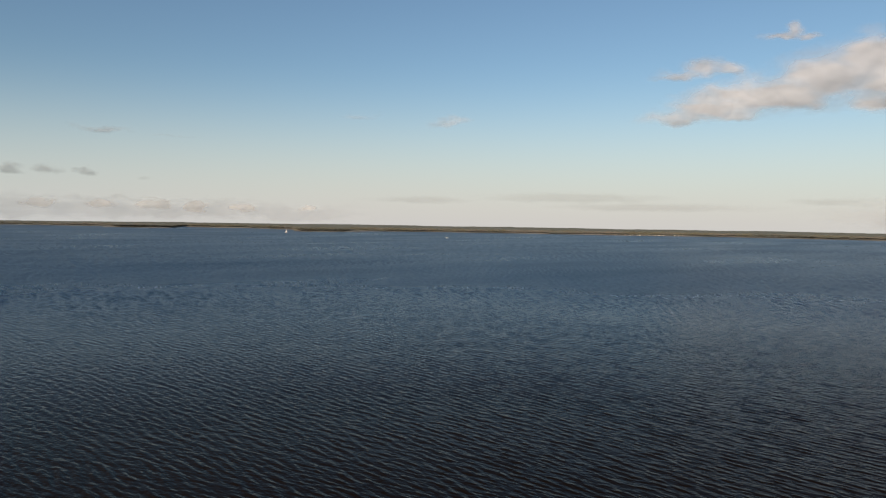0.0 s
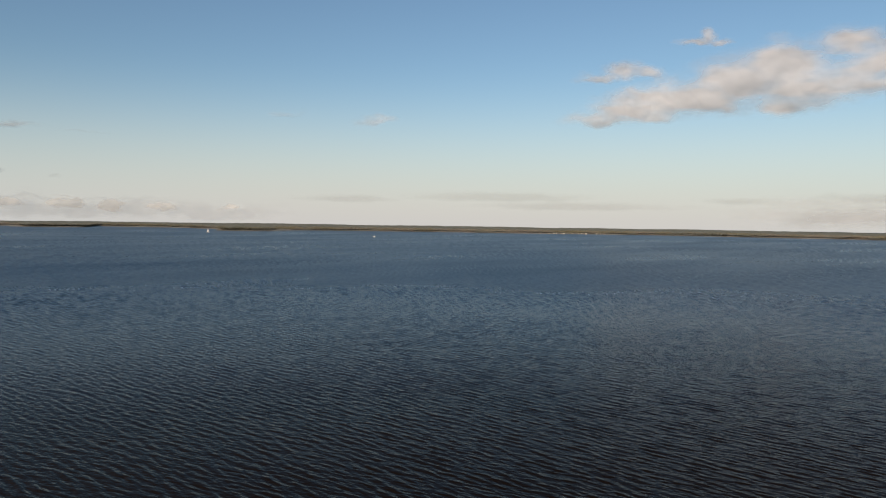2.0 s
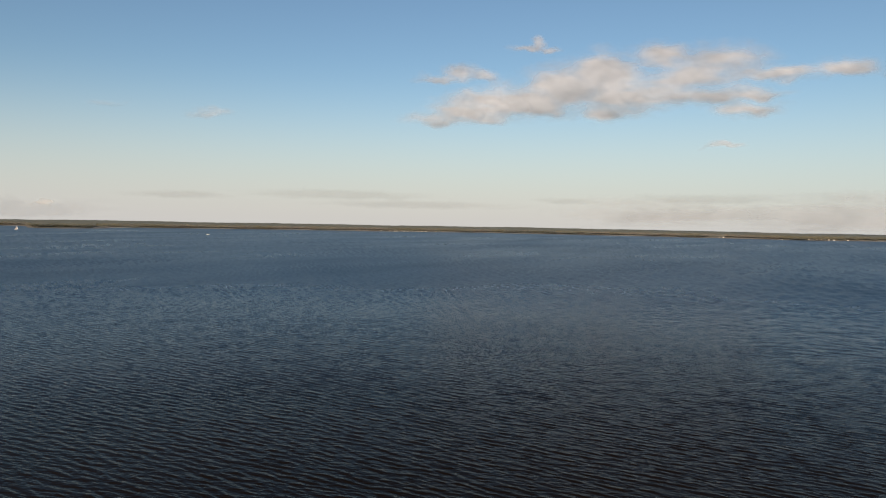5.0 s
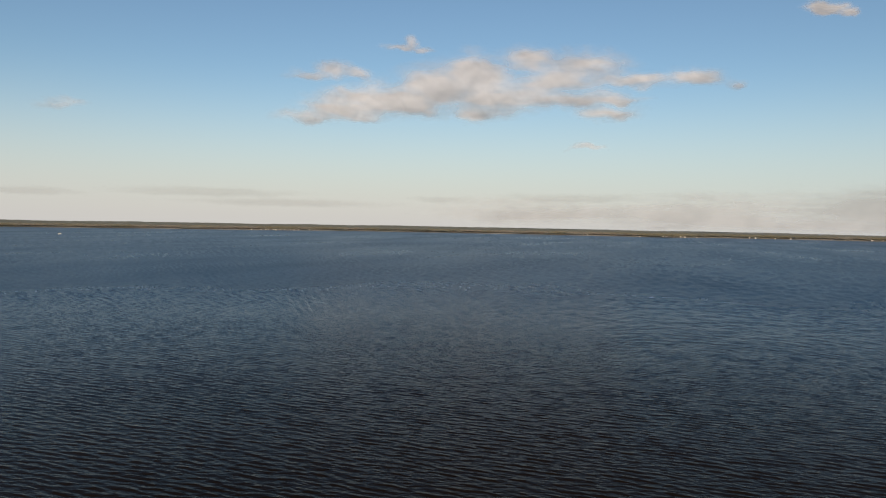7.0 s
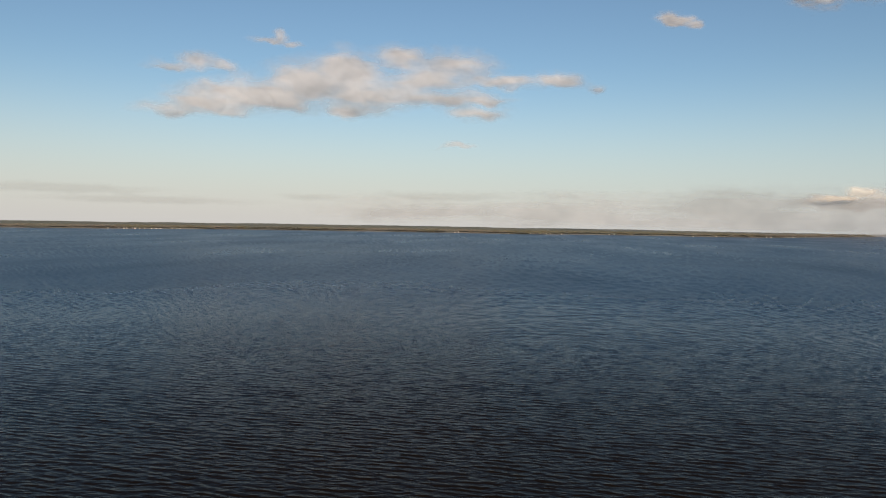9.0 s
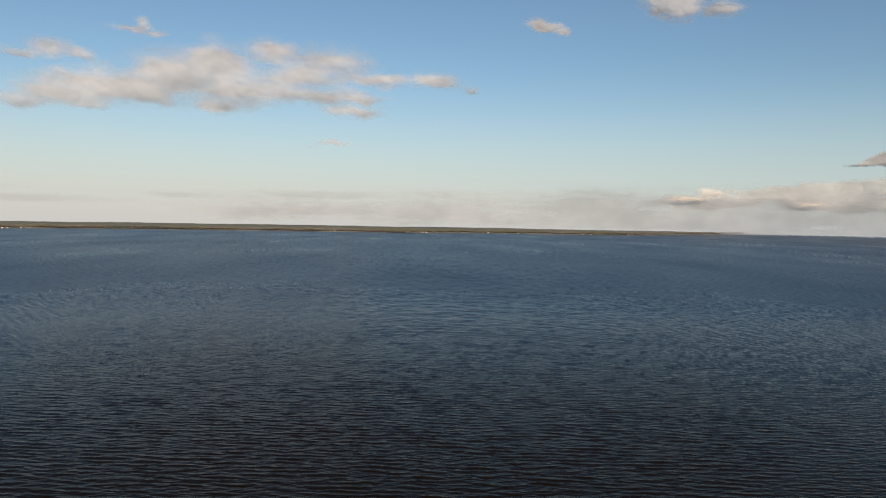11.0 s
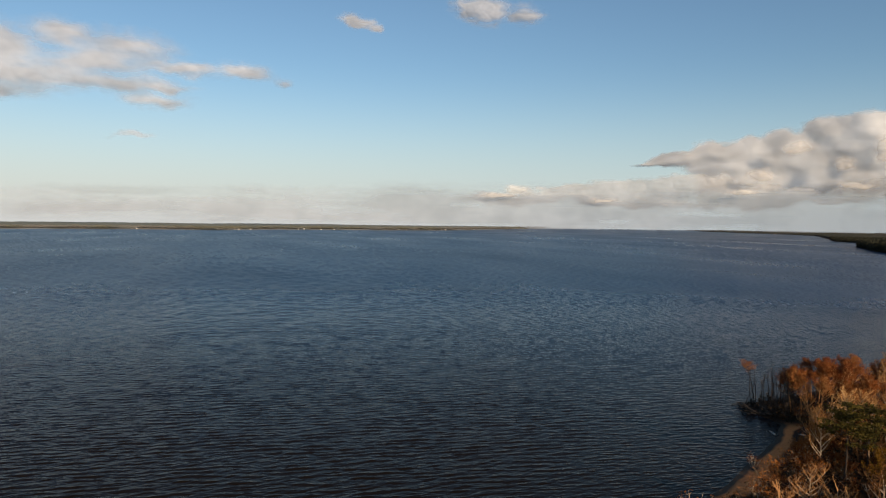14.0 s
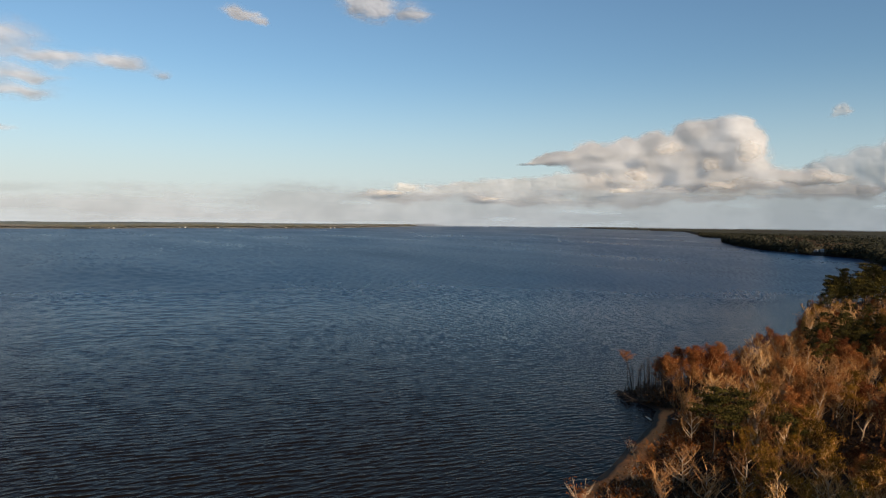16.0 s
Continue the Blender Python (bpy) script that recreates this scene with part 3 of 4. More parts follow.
def broadleaf(seed, height, spread, leaves, size, fork=0.4, upright=1.0, limbs=9, fine=5, thick=1.0):
    """Trunk and limbs, twigs, and leaves of one broad-leaved tree or cypress."""
    rnd = random.Random(seed)
    wood, twigs, crown = Shape(), Shape(), Shape()
    stem = limb(wood, Vector((0, 0, -0.3)), Vector((rnd.gauss(0, 0.06), rnd.gauss(0, 0.06), 1)), height * 0.92, 0.017 * height, rnd, 7, 5, 0.25)
    ends = []
    for k in range(limbs):
        f = fork + (1 - fork) * (k + rnd.random()) / limbs
        i = min(int(f * 7), 6)
        base = stem[i].lerp(stem[i + 1], f * 7 - i)
        ln = spread * (1.15 - 0.75 * f) * rnd.uniform(0.8, 1.25)
        pts = limb(wood, base, outward(rnd, upright * rnd.uniform(0.5, 1.1), 1.0), ln, 0.0085 * thick * height * (1.25 - 0.7 * f), rnd, 3, 3, 0.18)
        for j in range(6):
            g = rnd.uniform(0.25, 1.0) * 3
            i2 = min(int(g), 2)
            b2 = pts[i2].lerp(pts[i2 + 1], g - i2)
            tw = limb(twigs, b2, outward(rnd, upright * rnd.uniform(0.4, 1.4), 0.8), ln * rnd.uniform(0.3, 0.55), 0.045 * thick, rnd, 2, 3, 0.2)
            for q in range(fine):
                b3 = tw[1].lerp(tw[2], rnd.random()) if q else tw[2]
                tip = b3 + outward(rnd, rnd.uniform(0.2, 1.5) * upright, 0.8) * ln * rnd.uniform(0.14, 0.34)
                twigs.tube(b3, tip, 0.026, 0.0, 3)
                ends.append((b3, tip))
    for k in range(leaves):
        a, b = ends[rnd.randrange(len(ends))]
        p = a.lerp(b, rnd.uniform(0, 1.15)) + Vector((rnd.gauss(0, 0.25), rnd.gauss(0, 0.25), rnd.gauss(0, 0.2)))
        crown.leaf(p, size * rnd.uniform(0.6, 1.3), rnd)
    return wood, twigs, crown


def pine(seed, height, leaves=1250):
    rnd = random.Random(seed)
    wood, crown = Shape(), Shape()
    stem = limb(wood, Vector((0, 0, -0.3)), Vector((rnd.gauss(0, 0.03), rnd.gauss(0, 0.03), 1)), height, 0.014 * height, rnd, 8, 6, 0.5)
    pads = []
    for k in range(17):
        f = 0.64 + 0.35 * (k + rnd.random()) / 17
        i = min(int(f * 8), 7)
        base = stem[i].lerp(stem[i + 1], f * 8 - i)
        ln = height * 0.21 * (1.3 - f) * 2.0 * rnd.uniform(0.7, 1.2)
        pts = limb(wood, base, outward(rnd, rnd.uniform(0.0, 0.45), 1.0), ln, 0.09, rnd, 3, 3, 0.1)
        pads += [(pts[3], 1.1), (pts[2], 0.95)]
        for j in range(2):
            side = pts[2] + outward(rnd, 0.3, 1.0) * ln * 0.4
            wood.tube(pts[1], side, 0.05, 0.0, 3)
            pads.append((side, 0.9))
    pads.append((stem[8], 0.9))
    for k in range(leaves):
        c, s = pads[rnd.randrange(len(pads))]
        s *= height / 22
        p = c + Vector((rnd.gauss(0, 0.75) * s, rnd.gauss(0, 0.75) * s, abs(rnd.gauss(0, 0.42)) * s - 0.1))
        crown.leaf(p, 0.47 * rnd.uniform(0.6, 1.4), rnd, 0.35)
    return wood, None, crown


def umbrella_pine(seed, height, leaves=3600):
    """A broad pine whose limbs carry flat, ragged plates of needles in storeys."""
    rnd = random.Random(seed)
    wood, crown = Shape(), Shape()
    stem = limb(wood, Vector((0, 0, -0.3)), Vector((rnd.gauss(0, 0.05), rnd.gauss(0, 0.05), 1)), height, 0.017 * height, rnd, 8, 6, 0.5)
    plates = []
    for k in range(14):
        f = 0.55 + 0.44 * (k + rnd.random()) / 14
        i = min(int(f * 8), 7)
        base = stem[i].lerp(stem[i + 1], f * 8 - i)
        ln = height * (0.62 - 0.42 * f) * rnd.uniform(0.75, 1.25)
        pts = limb(wood, base, outward(rnd, rnd.uniform(-0.05, 0.3), 1.0), ln, 0.10, rnd, 3, 4, 0.06)
        plates += [(pts[3], 1.0), (pts[2], 0.9)]
        for j in range(3):
            side = pts[2] + outward(rnd, 0.1, 1.0) * ln * rnd.uniform(0.3, 0.5)
            wood.tube(pts[1], side, 0.05, 0.0, 3)
            plates.append((side, 0.8))
    plates.append((stem[8], 0.8))
    for k in range(leaves):
        c, s = plates[rnd.randrange(len(plates))]
        p = c + Vector((rnd.gauss(0, 0.75) * s, rnd.gauss(0, 0.75) * s, abs(rnd.gauss(0, 0.22)) * s - 0.05))
        crown.leaf(p, 0.27 * rnd.uniform(0.6, 1.4), rnd, 0.4)
    return wood, None, crown


def shrub(seed, height, leaves, size):
    rnd = random.Random(seed)
    wood, crown = Shape(), Shape()
    tips = []
    for k in range(11):
        pts = limb(wood, Vector((rnd.gauss(0, 0.25), rnd.gauss(0, 0.25), -0.1)), outward(rnd, rnd.uniform(0.9, 2.4), 1.0), height * rnd.uniform(0.7, 1.1), 0.05, rnd, 3, 3, 0.05)
        for j in range(5):
            b = pts[1].lerp(pts[3], rnd.random())
            tip = b + outward(rnd, rnd.uniform(0.4, 1.6), 1) * height * 0.25
            wood.tube(b, tip, 0.022, 0.0, 3)
            tips.append(tip)
    for k in range(leaves):
        p = tips[rnd.randrange(len(tips))] + Vector((rnd.gauss(0, 0.3), rnd.gauss(0, 0.3), rnd.gauss(0, 0.25)))
        crown.leaf(p, size * rnd.uniform(0.6, 1.3), rnd)
    return wood, None, crown


def bare_pole(seed, height):
    """A drowned cypress: a thin straight trunk with broken stubs and a few short branches."""
    rnd = random.Random(seed)
    wood, twigs = Shape(), Shape()
    stem = limb(wood, Vector((0, 0, -1.0)), Vector((rnd.gauss(0, 0.05), rnd.gauss(0, 0.05), 1)), height, 0.013 * height, rnd, 7, 5, 0.4)
    for k in range(22):
        f = rnd.uniform(0.3, 1.0) * 7
        i = min(int(f), 6)
        b = stem[i].lerp(stem[i + 1], f - i)
        tw = limb(twigs, b, outward(rnd, rnd.uniform(-0.1, 0.6), 1), rnd.uniform(0.4, 1.5), 0.045, rnd, 2, 3, 0.05)
        twigs.tube(tw[1], tw[1] + outward(rnd, 0.4, 1) * 0.6, 0.02, 0.0, 3)
    return wood, twigs, None


def tree_thing(name, shapes, mats, label, category, group):
    top = tagged(new(name), label, category, group)
    for part_name, shape, mat in zip(("trunk", "branchwork", "crown"), shapes, mats):
        if shape is not None and shape.f:
            ob = new(part_name, shape.data(part_name, mat))
            ob.parent = top
            if part_name == "branchwork":
                tagged(ob, kind="stuff")
    return top


LIB = {
    "bare": [(broadleaf(100 + k, h, 5.0, 260, 0.16, 0.22, 1.1, 14, 5, 1.5), (PALE_BARK, TWIG, TAN)) for k, h in enumerate((12.5, 14.0, 11.0, 13.0))],
    "rust": [(broadleaf(200 + k, h, 5.0, 4000, 0.165, 0.45, 0.7, 14, 2), (BARK, TWIG, RUST)) for k, h in enumerate((12.5, 13.5, 11.0))],
    "gold": [(broadleaf(300 + k, h, 4.8, 3200, 0.155, 0.28, 0.8, 13, 2), (BARK, TWIG, GOLD)) for k, h in enumerate((12.0, 10.5, 13.0))],
    "tan": [(broadleaf(400 + k, h, 4.4, 1100, 0.15, 0.25, 1.25, 13, 4), (BARK, TWIG, TAN)) for k, h in enumerate((12.0, 13.5, 10.5))],
    "pine": [(pine(500 + k, h), (DARK_BARK, None, NEEDLE)) for k, h in enumerate((21.5, 23.0, 19.0))],
    "broad": [(umbrella_pine(550 + k, h), (DARK_BARK, None, NEEDLE)) for k, h in enumerate((15.5, 13.5))],
    "shrub": [(shrub(600 + k, h, n, 0.17), (w, None, m)) for k, (h, n, w, m) in enumerate(((2.8, 380, BARK, RUST), (3.2, 150, PALE_BARK, TAN), (2.4, 190, BARK, TAN)))],
    "wide": [(broadleaf(900 + k, h, 6.2, 160, 0.15, 0.2, 0.7, 10, 3, 2.1), (PALE_BARK, BARK, TAN)) for k, h in enumerate((8.0, 9.0))],
    "slim": [(broadleaf(801, 12.3, 5.2, 900, 0.13, 0.80, 0.6, 9, 3), (DARK_BARK, BARK, TAN))],
    "pole": [(bare_pole(700 + k, h), (DARK_BARK, DARK_BARK, None)) for k, h in enumerate((11.5, 9.0, 12.5))],
}
WORDS = {
    "bare": ("bare_tree", "leafless grey hardwood tree with pale upright twigs", "tree", "bare trees in the shore wood"),
    "rust": ("cypress_tree", "bald cypress with rust-orange autumn needles", "tree", "rust cypresses in the shore wood"),
    "gold": ("autumn_tree", "broad tree with olive and gold autumn leaves", "tree", "golden trees in the shore wood"),
    "tan": ("dry_leaved_tree", "upright hardwood holding dry tan leaves", "tree", "tan trees in the shore wood"),
    "pine": ("pine_tree", "tall pine with a bare trunk and dark green top", "tree", "pines in the shore wood"),
    "broad": ("pine_tree", "broad low dark green pine with layered limbs", "tree", "pines in the shore wood"),
    "shrub": ("shrub", "low brown shrub with many stems", "shrub", "shrubs in the shore wood"),
    "wide": ("bare_tree", "low spreading leafless tree with thick pale limbs", "tree", "bare trees in the shore wood"),
    "slim": ("cypress_tree", "slim cypress with a small tan top on the point", "tree", "rust cypresses in the shore wood"),
    "pole": ("dead_cypress", "thin dark leafless cypress trunk at the waterline", "dead tree", "dead trunks on the point"),
}
FIRST = {}


def plant(kind, which, x, y, turn, size, lean=(0, 0), label=""):
    z = float(ground_height(np.array([float(x)]), np.array([float(y)]))[0])
    m = pose(x, y, z, lean[0], lean[1], turn)
    key = (kind, which)
    if key not in FIRST:
        shapes, mats = LIB[kind][which]
        name, text, cat, group = WORDS[kind]
        ob = FIRST[key] = tree_thing(name, shapes, mats, text, cat, group)
        ob.matrix_basis = m
    else:
        ob = copy_thing(FIRST[key], m)
    ob.scale = (size, size, size)
    if label:
        ob["label"] = label
    return ob


# trees told apart along the beach and at the wood's near edge
SHORE_TREES = [("wide", 0, 127, -1.5, 1.0), ("wide", 1, 134.5, -7.5, 1.0), ("wide", 0, 133, -13, 1.05), ("wide", 1, 129.5, -19, 1.0), ("wide", 1, 124.5, 4.5, 0.9), ("wide", 0, 141, -17, 0.95), ("wide", 1, 139, 1.5, 0.85),
               ("rust", 2, 150, -28, 0.72), ("rust", 0, 147.5, -33, 0.7), ("rust", 1, 139, -26.5, 0.66), ("rust", 2, 141, -32, 0.7), ("gold", 1, 160, -21, 1.15), ("gold", 0, 153.5, -23, 0.9), ("gold", 2, 166, -15.5, 0.85), ("gold", 1, 141, -12.5, 0.85), ("gold", 2, 143.5, -17.5, 0.85), ("gold", 0, 146, -22.5, 0.85), ("gold", 0, 148, -9, 0.8), ("gold", 2, 137, -22, 0.75), ("gold", 0, 206, -39, 0.95), ("gold", 2, 203, -44, 0.85)]
rnd = random.Random(77)
cells = {}
spots = []
for k in range(36000):
    # trees past heading 106 are unseen, added for the shade they cast
    az, d = rnd.uniform(79.5, 122), math.sqrt(rnd.uniform(112 ** 2, 540 ** 2))
    if az > 108 and d > 235:
        continue
    x, y = heading_xy(az, d)
    gap = 4.3 if d < 260 else 4.6 if d < 345 else 6.0
    i, j = int(x // 6), int(y // 6)
    if any(math.hypot(x - a, y - b) < gap for di, dj in itertools.product((-1, 0, 1), repeat=2) for a, b in cells.get((i + di, j + dj), ())):
        continue
    spots.append((float(x), float(y), d, az))
    cells.setdefault((i, j), []).append((x, y))
SX, SY = np.array([s[0] for s in spots]), np.array([s[1] for s in spots])
inland = near_land(SX, SY)
thin = fbm(SX / 16, SY / 16, 3, 31)
tone = fbm(SX / 24, SY / 24, 3, 44)
tone2 = fbm(SX / 14, SY / 14, 2, 52)
stuff = {}
count = {}
for (x, y, d, az), edge, open_, c, c2 in zip(spots, inland, thin, tone, tone2):
    beach = 6.8 if 150 < x < 199 else 7.6 if x < 199 else 2.0
    if edge < beach or (open_ < 0.39 and edge > 12):
        continue
    if (89.6 < az < 91.6 and d < 146) or any(math.hypot(x - a, y - q) < 4.6 for _, _, a, q, _ in SHORE_TREES):
        continue
    if az < (87.6 if x > 199 else 89.6) or (200 < x < 246 and y > -9) or (d > 250 and az < np.interp(d, [250, 264, 296, 332, 467], [94.0, 94.7, 96.3, 97.2, 97.9])):
        continue
    if 97.8 < az < 103.5 and 153 < d < 177:
        continue
    r = rnd.random()
    if x > 300:
        kind = "pine" if az > 98.6 and r < (0.4 if x < 370 else 0.62 if edge < 70 else 0.4) else ("rust" if c > 0.68 else ("gold" if c2 > 0.60 else "tan" if r < 0.25 else "bare"))
    elif x > 236 and az > 97.2:
        kind = "pine" if r < 0.5 else "rust" if r < 0.8 else "bare"
    elif edge < 13 and 196 < x < 250:
        kind = "rust" if r < 0.70 else "tan"
    elif x > 195:
        kind = ("bare" if r < 0.55 else ("tan" if r < 0.90 else ("rust" if c > 0.48 else "gold"))) if x < 246 else ("pine" if r < 0.55 and az > 98.7 else "rust" if r < 0.45 else "bare" if r < 0.92 else "gold")
    elif c > 0.55 and y < -22:
        kind = "rust" if r < 0.7 else "tan"
    elif c2 > 0.53 and x < 175:
        kind = "gold" if r < 0.6 else "bare"
    else:
        kind = "bare" if r < 0.45 else ("tan" if r < 0.78 else "rust" if r < 0.9 else "gold")
    which = rnd.randrange(len(LIB[kind]))
    size = rnd.uniform(0.78, 1.12) * (0.62 if edge < 11 and x < 196 else 0.86 if edge < 14 else 1.0)
    if kind == "pine" and x < 370:
        size *= 0.6
    turn = rnd.uniform(0, 360)
    count[kind] = count.get(kind, 0) + 1
    if (d < (345 if az > 102.5 else 430) or kind == "pine") and az < 106 and count[kind] <= 290:
        plant(kind, which, x, y, turn, size, (rnd.gauss(0, 2.5), rnd.gauss(0, 2.5)))
    else:
        stuff.setdefault(kind, []).append((which, x, y, turn, size))

# shrubs behind the beach and under the wood's edge
placed = 0
for k in range(2600):
    x = rnd.uniform(122, 205)
    y = rnd.uniform(-40, 16)
    e = float(near_land(np.array([x]), np.array([y]))[0])
    if not (5.6 if x > 155 else 5.8) < e < 30 or placed >= 270 or (e > 14 and rnd.random() < 0.6):
        continue
    placed += 1
    plant("shrub", rnd.choice((1, 1, 2, 2) if x < 160 else (0, 1, 1, 2, 2)), x, y, rnd.uniform(0, 360), rnd.uniform(0.6, 1.25))


def baked(kind, rows):
    """The deeper wood of one kind, joined into one mesh for each look."""
    for slot, part_name in enumerate(("trunks", "twigs", "crowns")):
        V, F, base, mat = [], [], 0, LIB[kind][0][1][slot]
        if mat is None:
            continue
        packs = []
        for shapes, mats in LIB[kind]:
            s = shapes[slot]
            fs = s.f if part_name == "trunks" else s.f[::5] if part_name == "twigs" else s.f[::4]
            packs.append((np.array([tuple(v) for v in s.v]), fs))
        for which, x, y, turn, size in rows:
            v, fs = packs[which]
            c, s = math.cos(radians(turn)), math.sin(radians(turn))
            z = float(ground_height(np.array([x]), np.array([y]))[0])
            V.append(np.stack([x + size * (c * v[:, 0] - s * v[:, 1]), y + size * (s * v[:, 0] + c * v[:, 1]), z + size * v[:, 2]], -1))
            F += [tuple(i + base for i in f) for f in fs]
            base += len(v)
        me = bpy.data.meshes.new("wood_" + part_name)
        me.from_pydata(np.concatenate(V).tolist(), [], F)
        me.materials.append(mat)
        yield part_name, me


for kind, rows in stuff.items():
    top = tagged(new("deep_wood"), {"pine": "dense dark green pine wood", "rust": "dense rust-coloured autumn wood", "bare": "dense leafless grey wood", "gold": "dense olive-gold autumn wood", "tan": "dense dry tan wood"}[kind], "woods", kind="stuff")
    for part_name, me in baked(kind, rows):
        new(part_name, me).parent = top

# ---- the point: drowned trunks, a leaning one, dark root mass ----
for k, (x, y, s) in enumerate([(212.5, 18.2, 1.0), (210, 16.5, 0.85), (214, 16.8, 0.9), (208, 15.0, 0.8), (216.5, 16.0, 1.0), (206.5, 13.2, 0.75), (211.5, 14.5, 0.95), (218, 14.0, 0.9), (209, 12.5, 0.8), (214, 12.5, 1.0), (205, 11.0, 0.8), (221, 13, 0.95), (204, 8.5, 0.85), (207, 10, 0.95), (209.5, 10, 1.0), (211.5, 11.5, 0.9), (206, 7.0, 0.9), (212, 9.0, 1.0), (216, 11.0, 1.0), (203, 6.0, 0.8), (218.5, 11, 1.0), (204.5, 12.2, 0.9), (207.5, 8.6, 1.0), (210.2, 12.8, 1.0), (213, 10.4, 0.95), (209, 14.2, 1.05), (215.2, 13.6, 0.9), (205.6, 9.3, 0.85), (212.4, 13.2, 1.05), (208.2, 11.2, 1.0), (217, 12.8, 0.95)]):
    plant("pole", k % 3, x, y, 47 * k, s)
rp = random.Random(5)
for k in range(26):
    plant("pole", k % 3, rp.uniform(205, 226), rp.uniform(-1, 9.5), 47 * k, rp.uniform(0.75, 1.0))
plant("pole", 1, 213.0, 19.6, 0, 1.0, (27, 0), label="leaning dead cypress trunk over the water")
plant("slim", 0, 213.0, 17.4, 10, 1.0)

for k, (x, y, s) in enumerate([(208.5, 5.5, 0.95), (212.5, 2.5, 1.0), (216, 6, 1.0), (220.5, 1.5, 1.02), (215, -2.5, 1.0), (224, -3.5, 1.05), (229, 0, 0.95), (211, -4, 0.95), (235, -6, 0.95), (241, -7, 0.9), (268, -23, 1.0), (273, -20, 0.9), (206.5, 1.0, 0.9), (209.5, 8.0, 0.85), (219, 8.5, 0.9), (224, 3.5, 0.95), (232, -2.5, 0.9), (207, -6, 0.9), (219, -5.5, 1.0)]):
    plant("rust", k % 3, x, y, 71 * k, s)
plant("broad", 0, 156, -3.5, 15, 1.0, label="broad dark green pine with layered limbs behind the beach")
plant("broad", 1, 162, -8, 80, 1.0, label="broad dark green pine with layered limbs behind the beach")
plant("broad", 1, 157.5, -18, 200, 0.8, label="small dark green pine among bare trees")
# out of view: pines added to shade the trees behind the beach
for k, (x, y) in enumerate([(108, -31), (103, -40), (112, -40), (106, -48), (116, -46)]):
    plant("pine", k % 3, x, y, 40 * k, 0.85)
# unseen pines added to throw shade over the wood's far right side
for k in range(18):
    plant("pine", k % 3, 214 + 14 * (k % 6) + rnd.uniform(-3, 3), -84 - 11 * (k // 6) - 3 * (k % 6) + rnd.uniform(-3, 3), 67 * k, rnd.uniform(0.85, 1.05))
# pines just beyond the view, added to darken the crowns beside them
for k, (h, dd) in enumerate([(103.2, 262), (104.2, 280), (103.3, 300), (104.6, 316), (103.4, 335), (105.0, 262), (105.2, 298), (104.2, 350), (103.0, 375), (104.5, 390)]):
    x, y = heading_xy(h, dd)
    plant("pine", k % 3, float(x), float(y), 50 * k, 0.9)
# more unseen pines, added to shade the clearing
for k in range(6):
    plant("pine", k % 3, 124 + 8 * (k % 6) + rnd.uniform(-2, 2), -60 - 9 * (k // 6) + rnd.uniform(-3, 3), 67 * k, rnd.uniform(0.8, 1.0))
for k, (kind, which, x, y, s) in enumerate(SHORE_TREES):
    plant(kind, which, x, y, 53 * k, s)
# a stand of tall bare trees before the pines at the wood's far edge
for k in range(16):
    x, y = heading_xy(97.6 + 0.21 * k, 318 + 26 * ((k * 0.618) % 1))
    plant("bare", k % 4, float(x), float(y), 83 * k, 1.0 + 0.18 * ((k * 0.37) % 1))
for k, (x, y) in enumerate([(438, -56.5), (446, -58), (455, -59), (463, -62), (470, -66)]):
    plant("pole", k % 3, x, y, 61 * k, 0.75)
for k in range(26):
    x = 292 + 6 * k
    y = float(np.interp(x, [p[0] for p in NEAR_COAST[15:22]], [p[1] for p in NEAR_COAST[15:22]])) - rnd.uniform(3, 7)
    plant("shrub", rnd.choice((0, 2)), x, y, rnd.uniform(0, 360), rnd.uniform(1.6, 2.4))
plant("shrub", 1, 127, 18.5, 0, 1.5, label="pale tan many-stemmed bush above the water")
plant("shrub", 1, 160, 12.6, 70, 0.9, label="thin leafless bush leaning over the beach")


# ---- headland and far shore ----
# far-shore crowns are paler and greyer: lake haze put into their colour
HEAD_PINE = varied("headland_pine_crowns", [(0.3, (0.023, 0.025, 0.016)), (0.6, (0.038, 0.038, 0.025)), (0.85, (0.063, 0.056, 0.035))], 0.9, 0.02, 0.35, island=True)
HAZED_PINE = varied("hazed_pine_crowns", [(0.3, (0.102, 0.109, 0.085)), (0.6, (0.149, 0.149, 0.109)), (0.85, (0.194, 0.182, 0.133))], 0.9, 0.02, 0.6, island=True)
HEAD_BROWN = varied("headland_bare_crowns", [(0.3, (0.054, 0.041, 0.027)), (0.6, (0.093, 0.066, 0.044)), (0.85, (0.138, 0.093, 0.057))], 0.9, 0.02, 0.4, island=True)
HAZED_BROWN = varied("hazed_bare_crowns", [(0.3, (0.124, 0.125, 0.116)), (0.6, (0.190, 0.182, 0.164)), (0.85, (0.256, 0.232, 0.199))], 0.9, 0.02, 0.6, island=True)
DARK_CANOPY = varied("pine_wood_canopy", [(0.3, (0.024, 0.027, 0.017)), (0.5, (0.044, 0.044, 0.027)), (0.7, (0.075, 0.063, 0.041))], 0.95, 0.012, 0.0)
# far-shore canopy, with the same haze in its colour
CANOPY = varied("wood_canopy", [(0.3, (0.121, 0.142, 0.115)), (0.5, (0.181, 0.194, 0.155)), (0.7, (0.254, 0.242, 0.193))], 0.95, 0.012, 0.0)


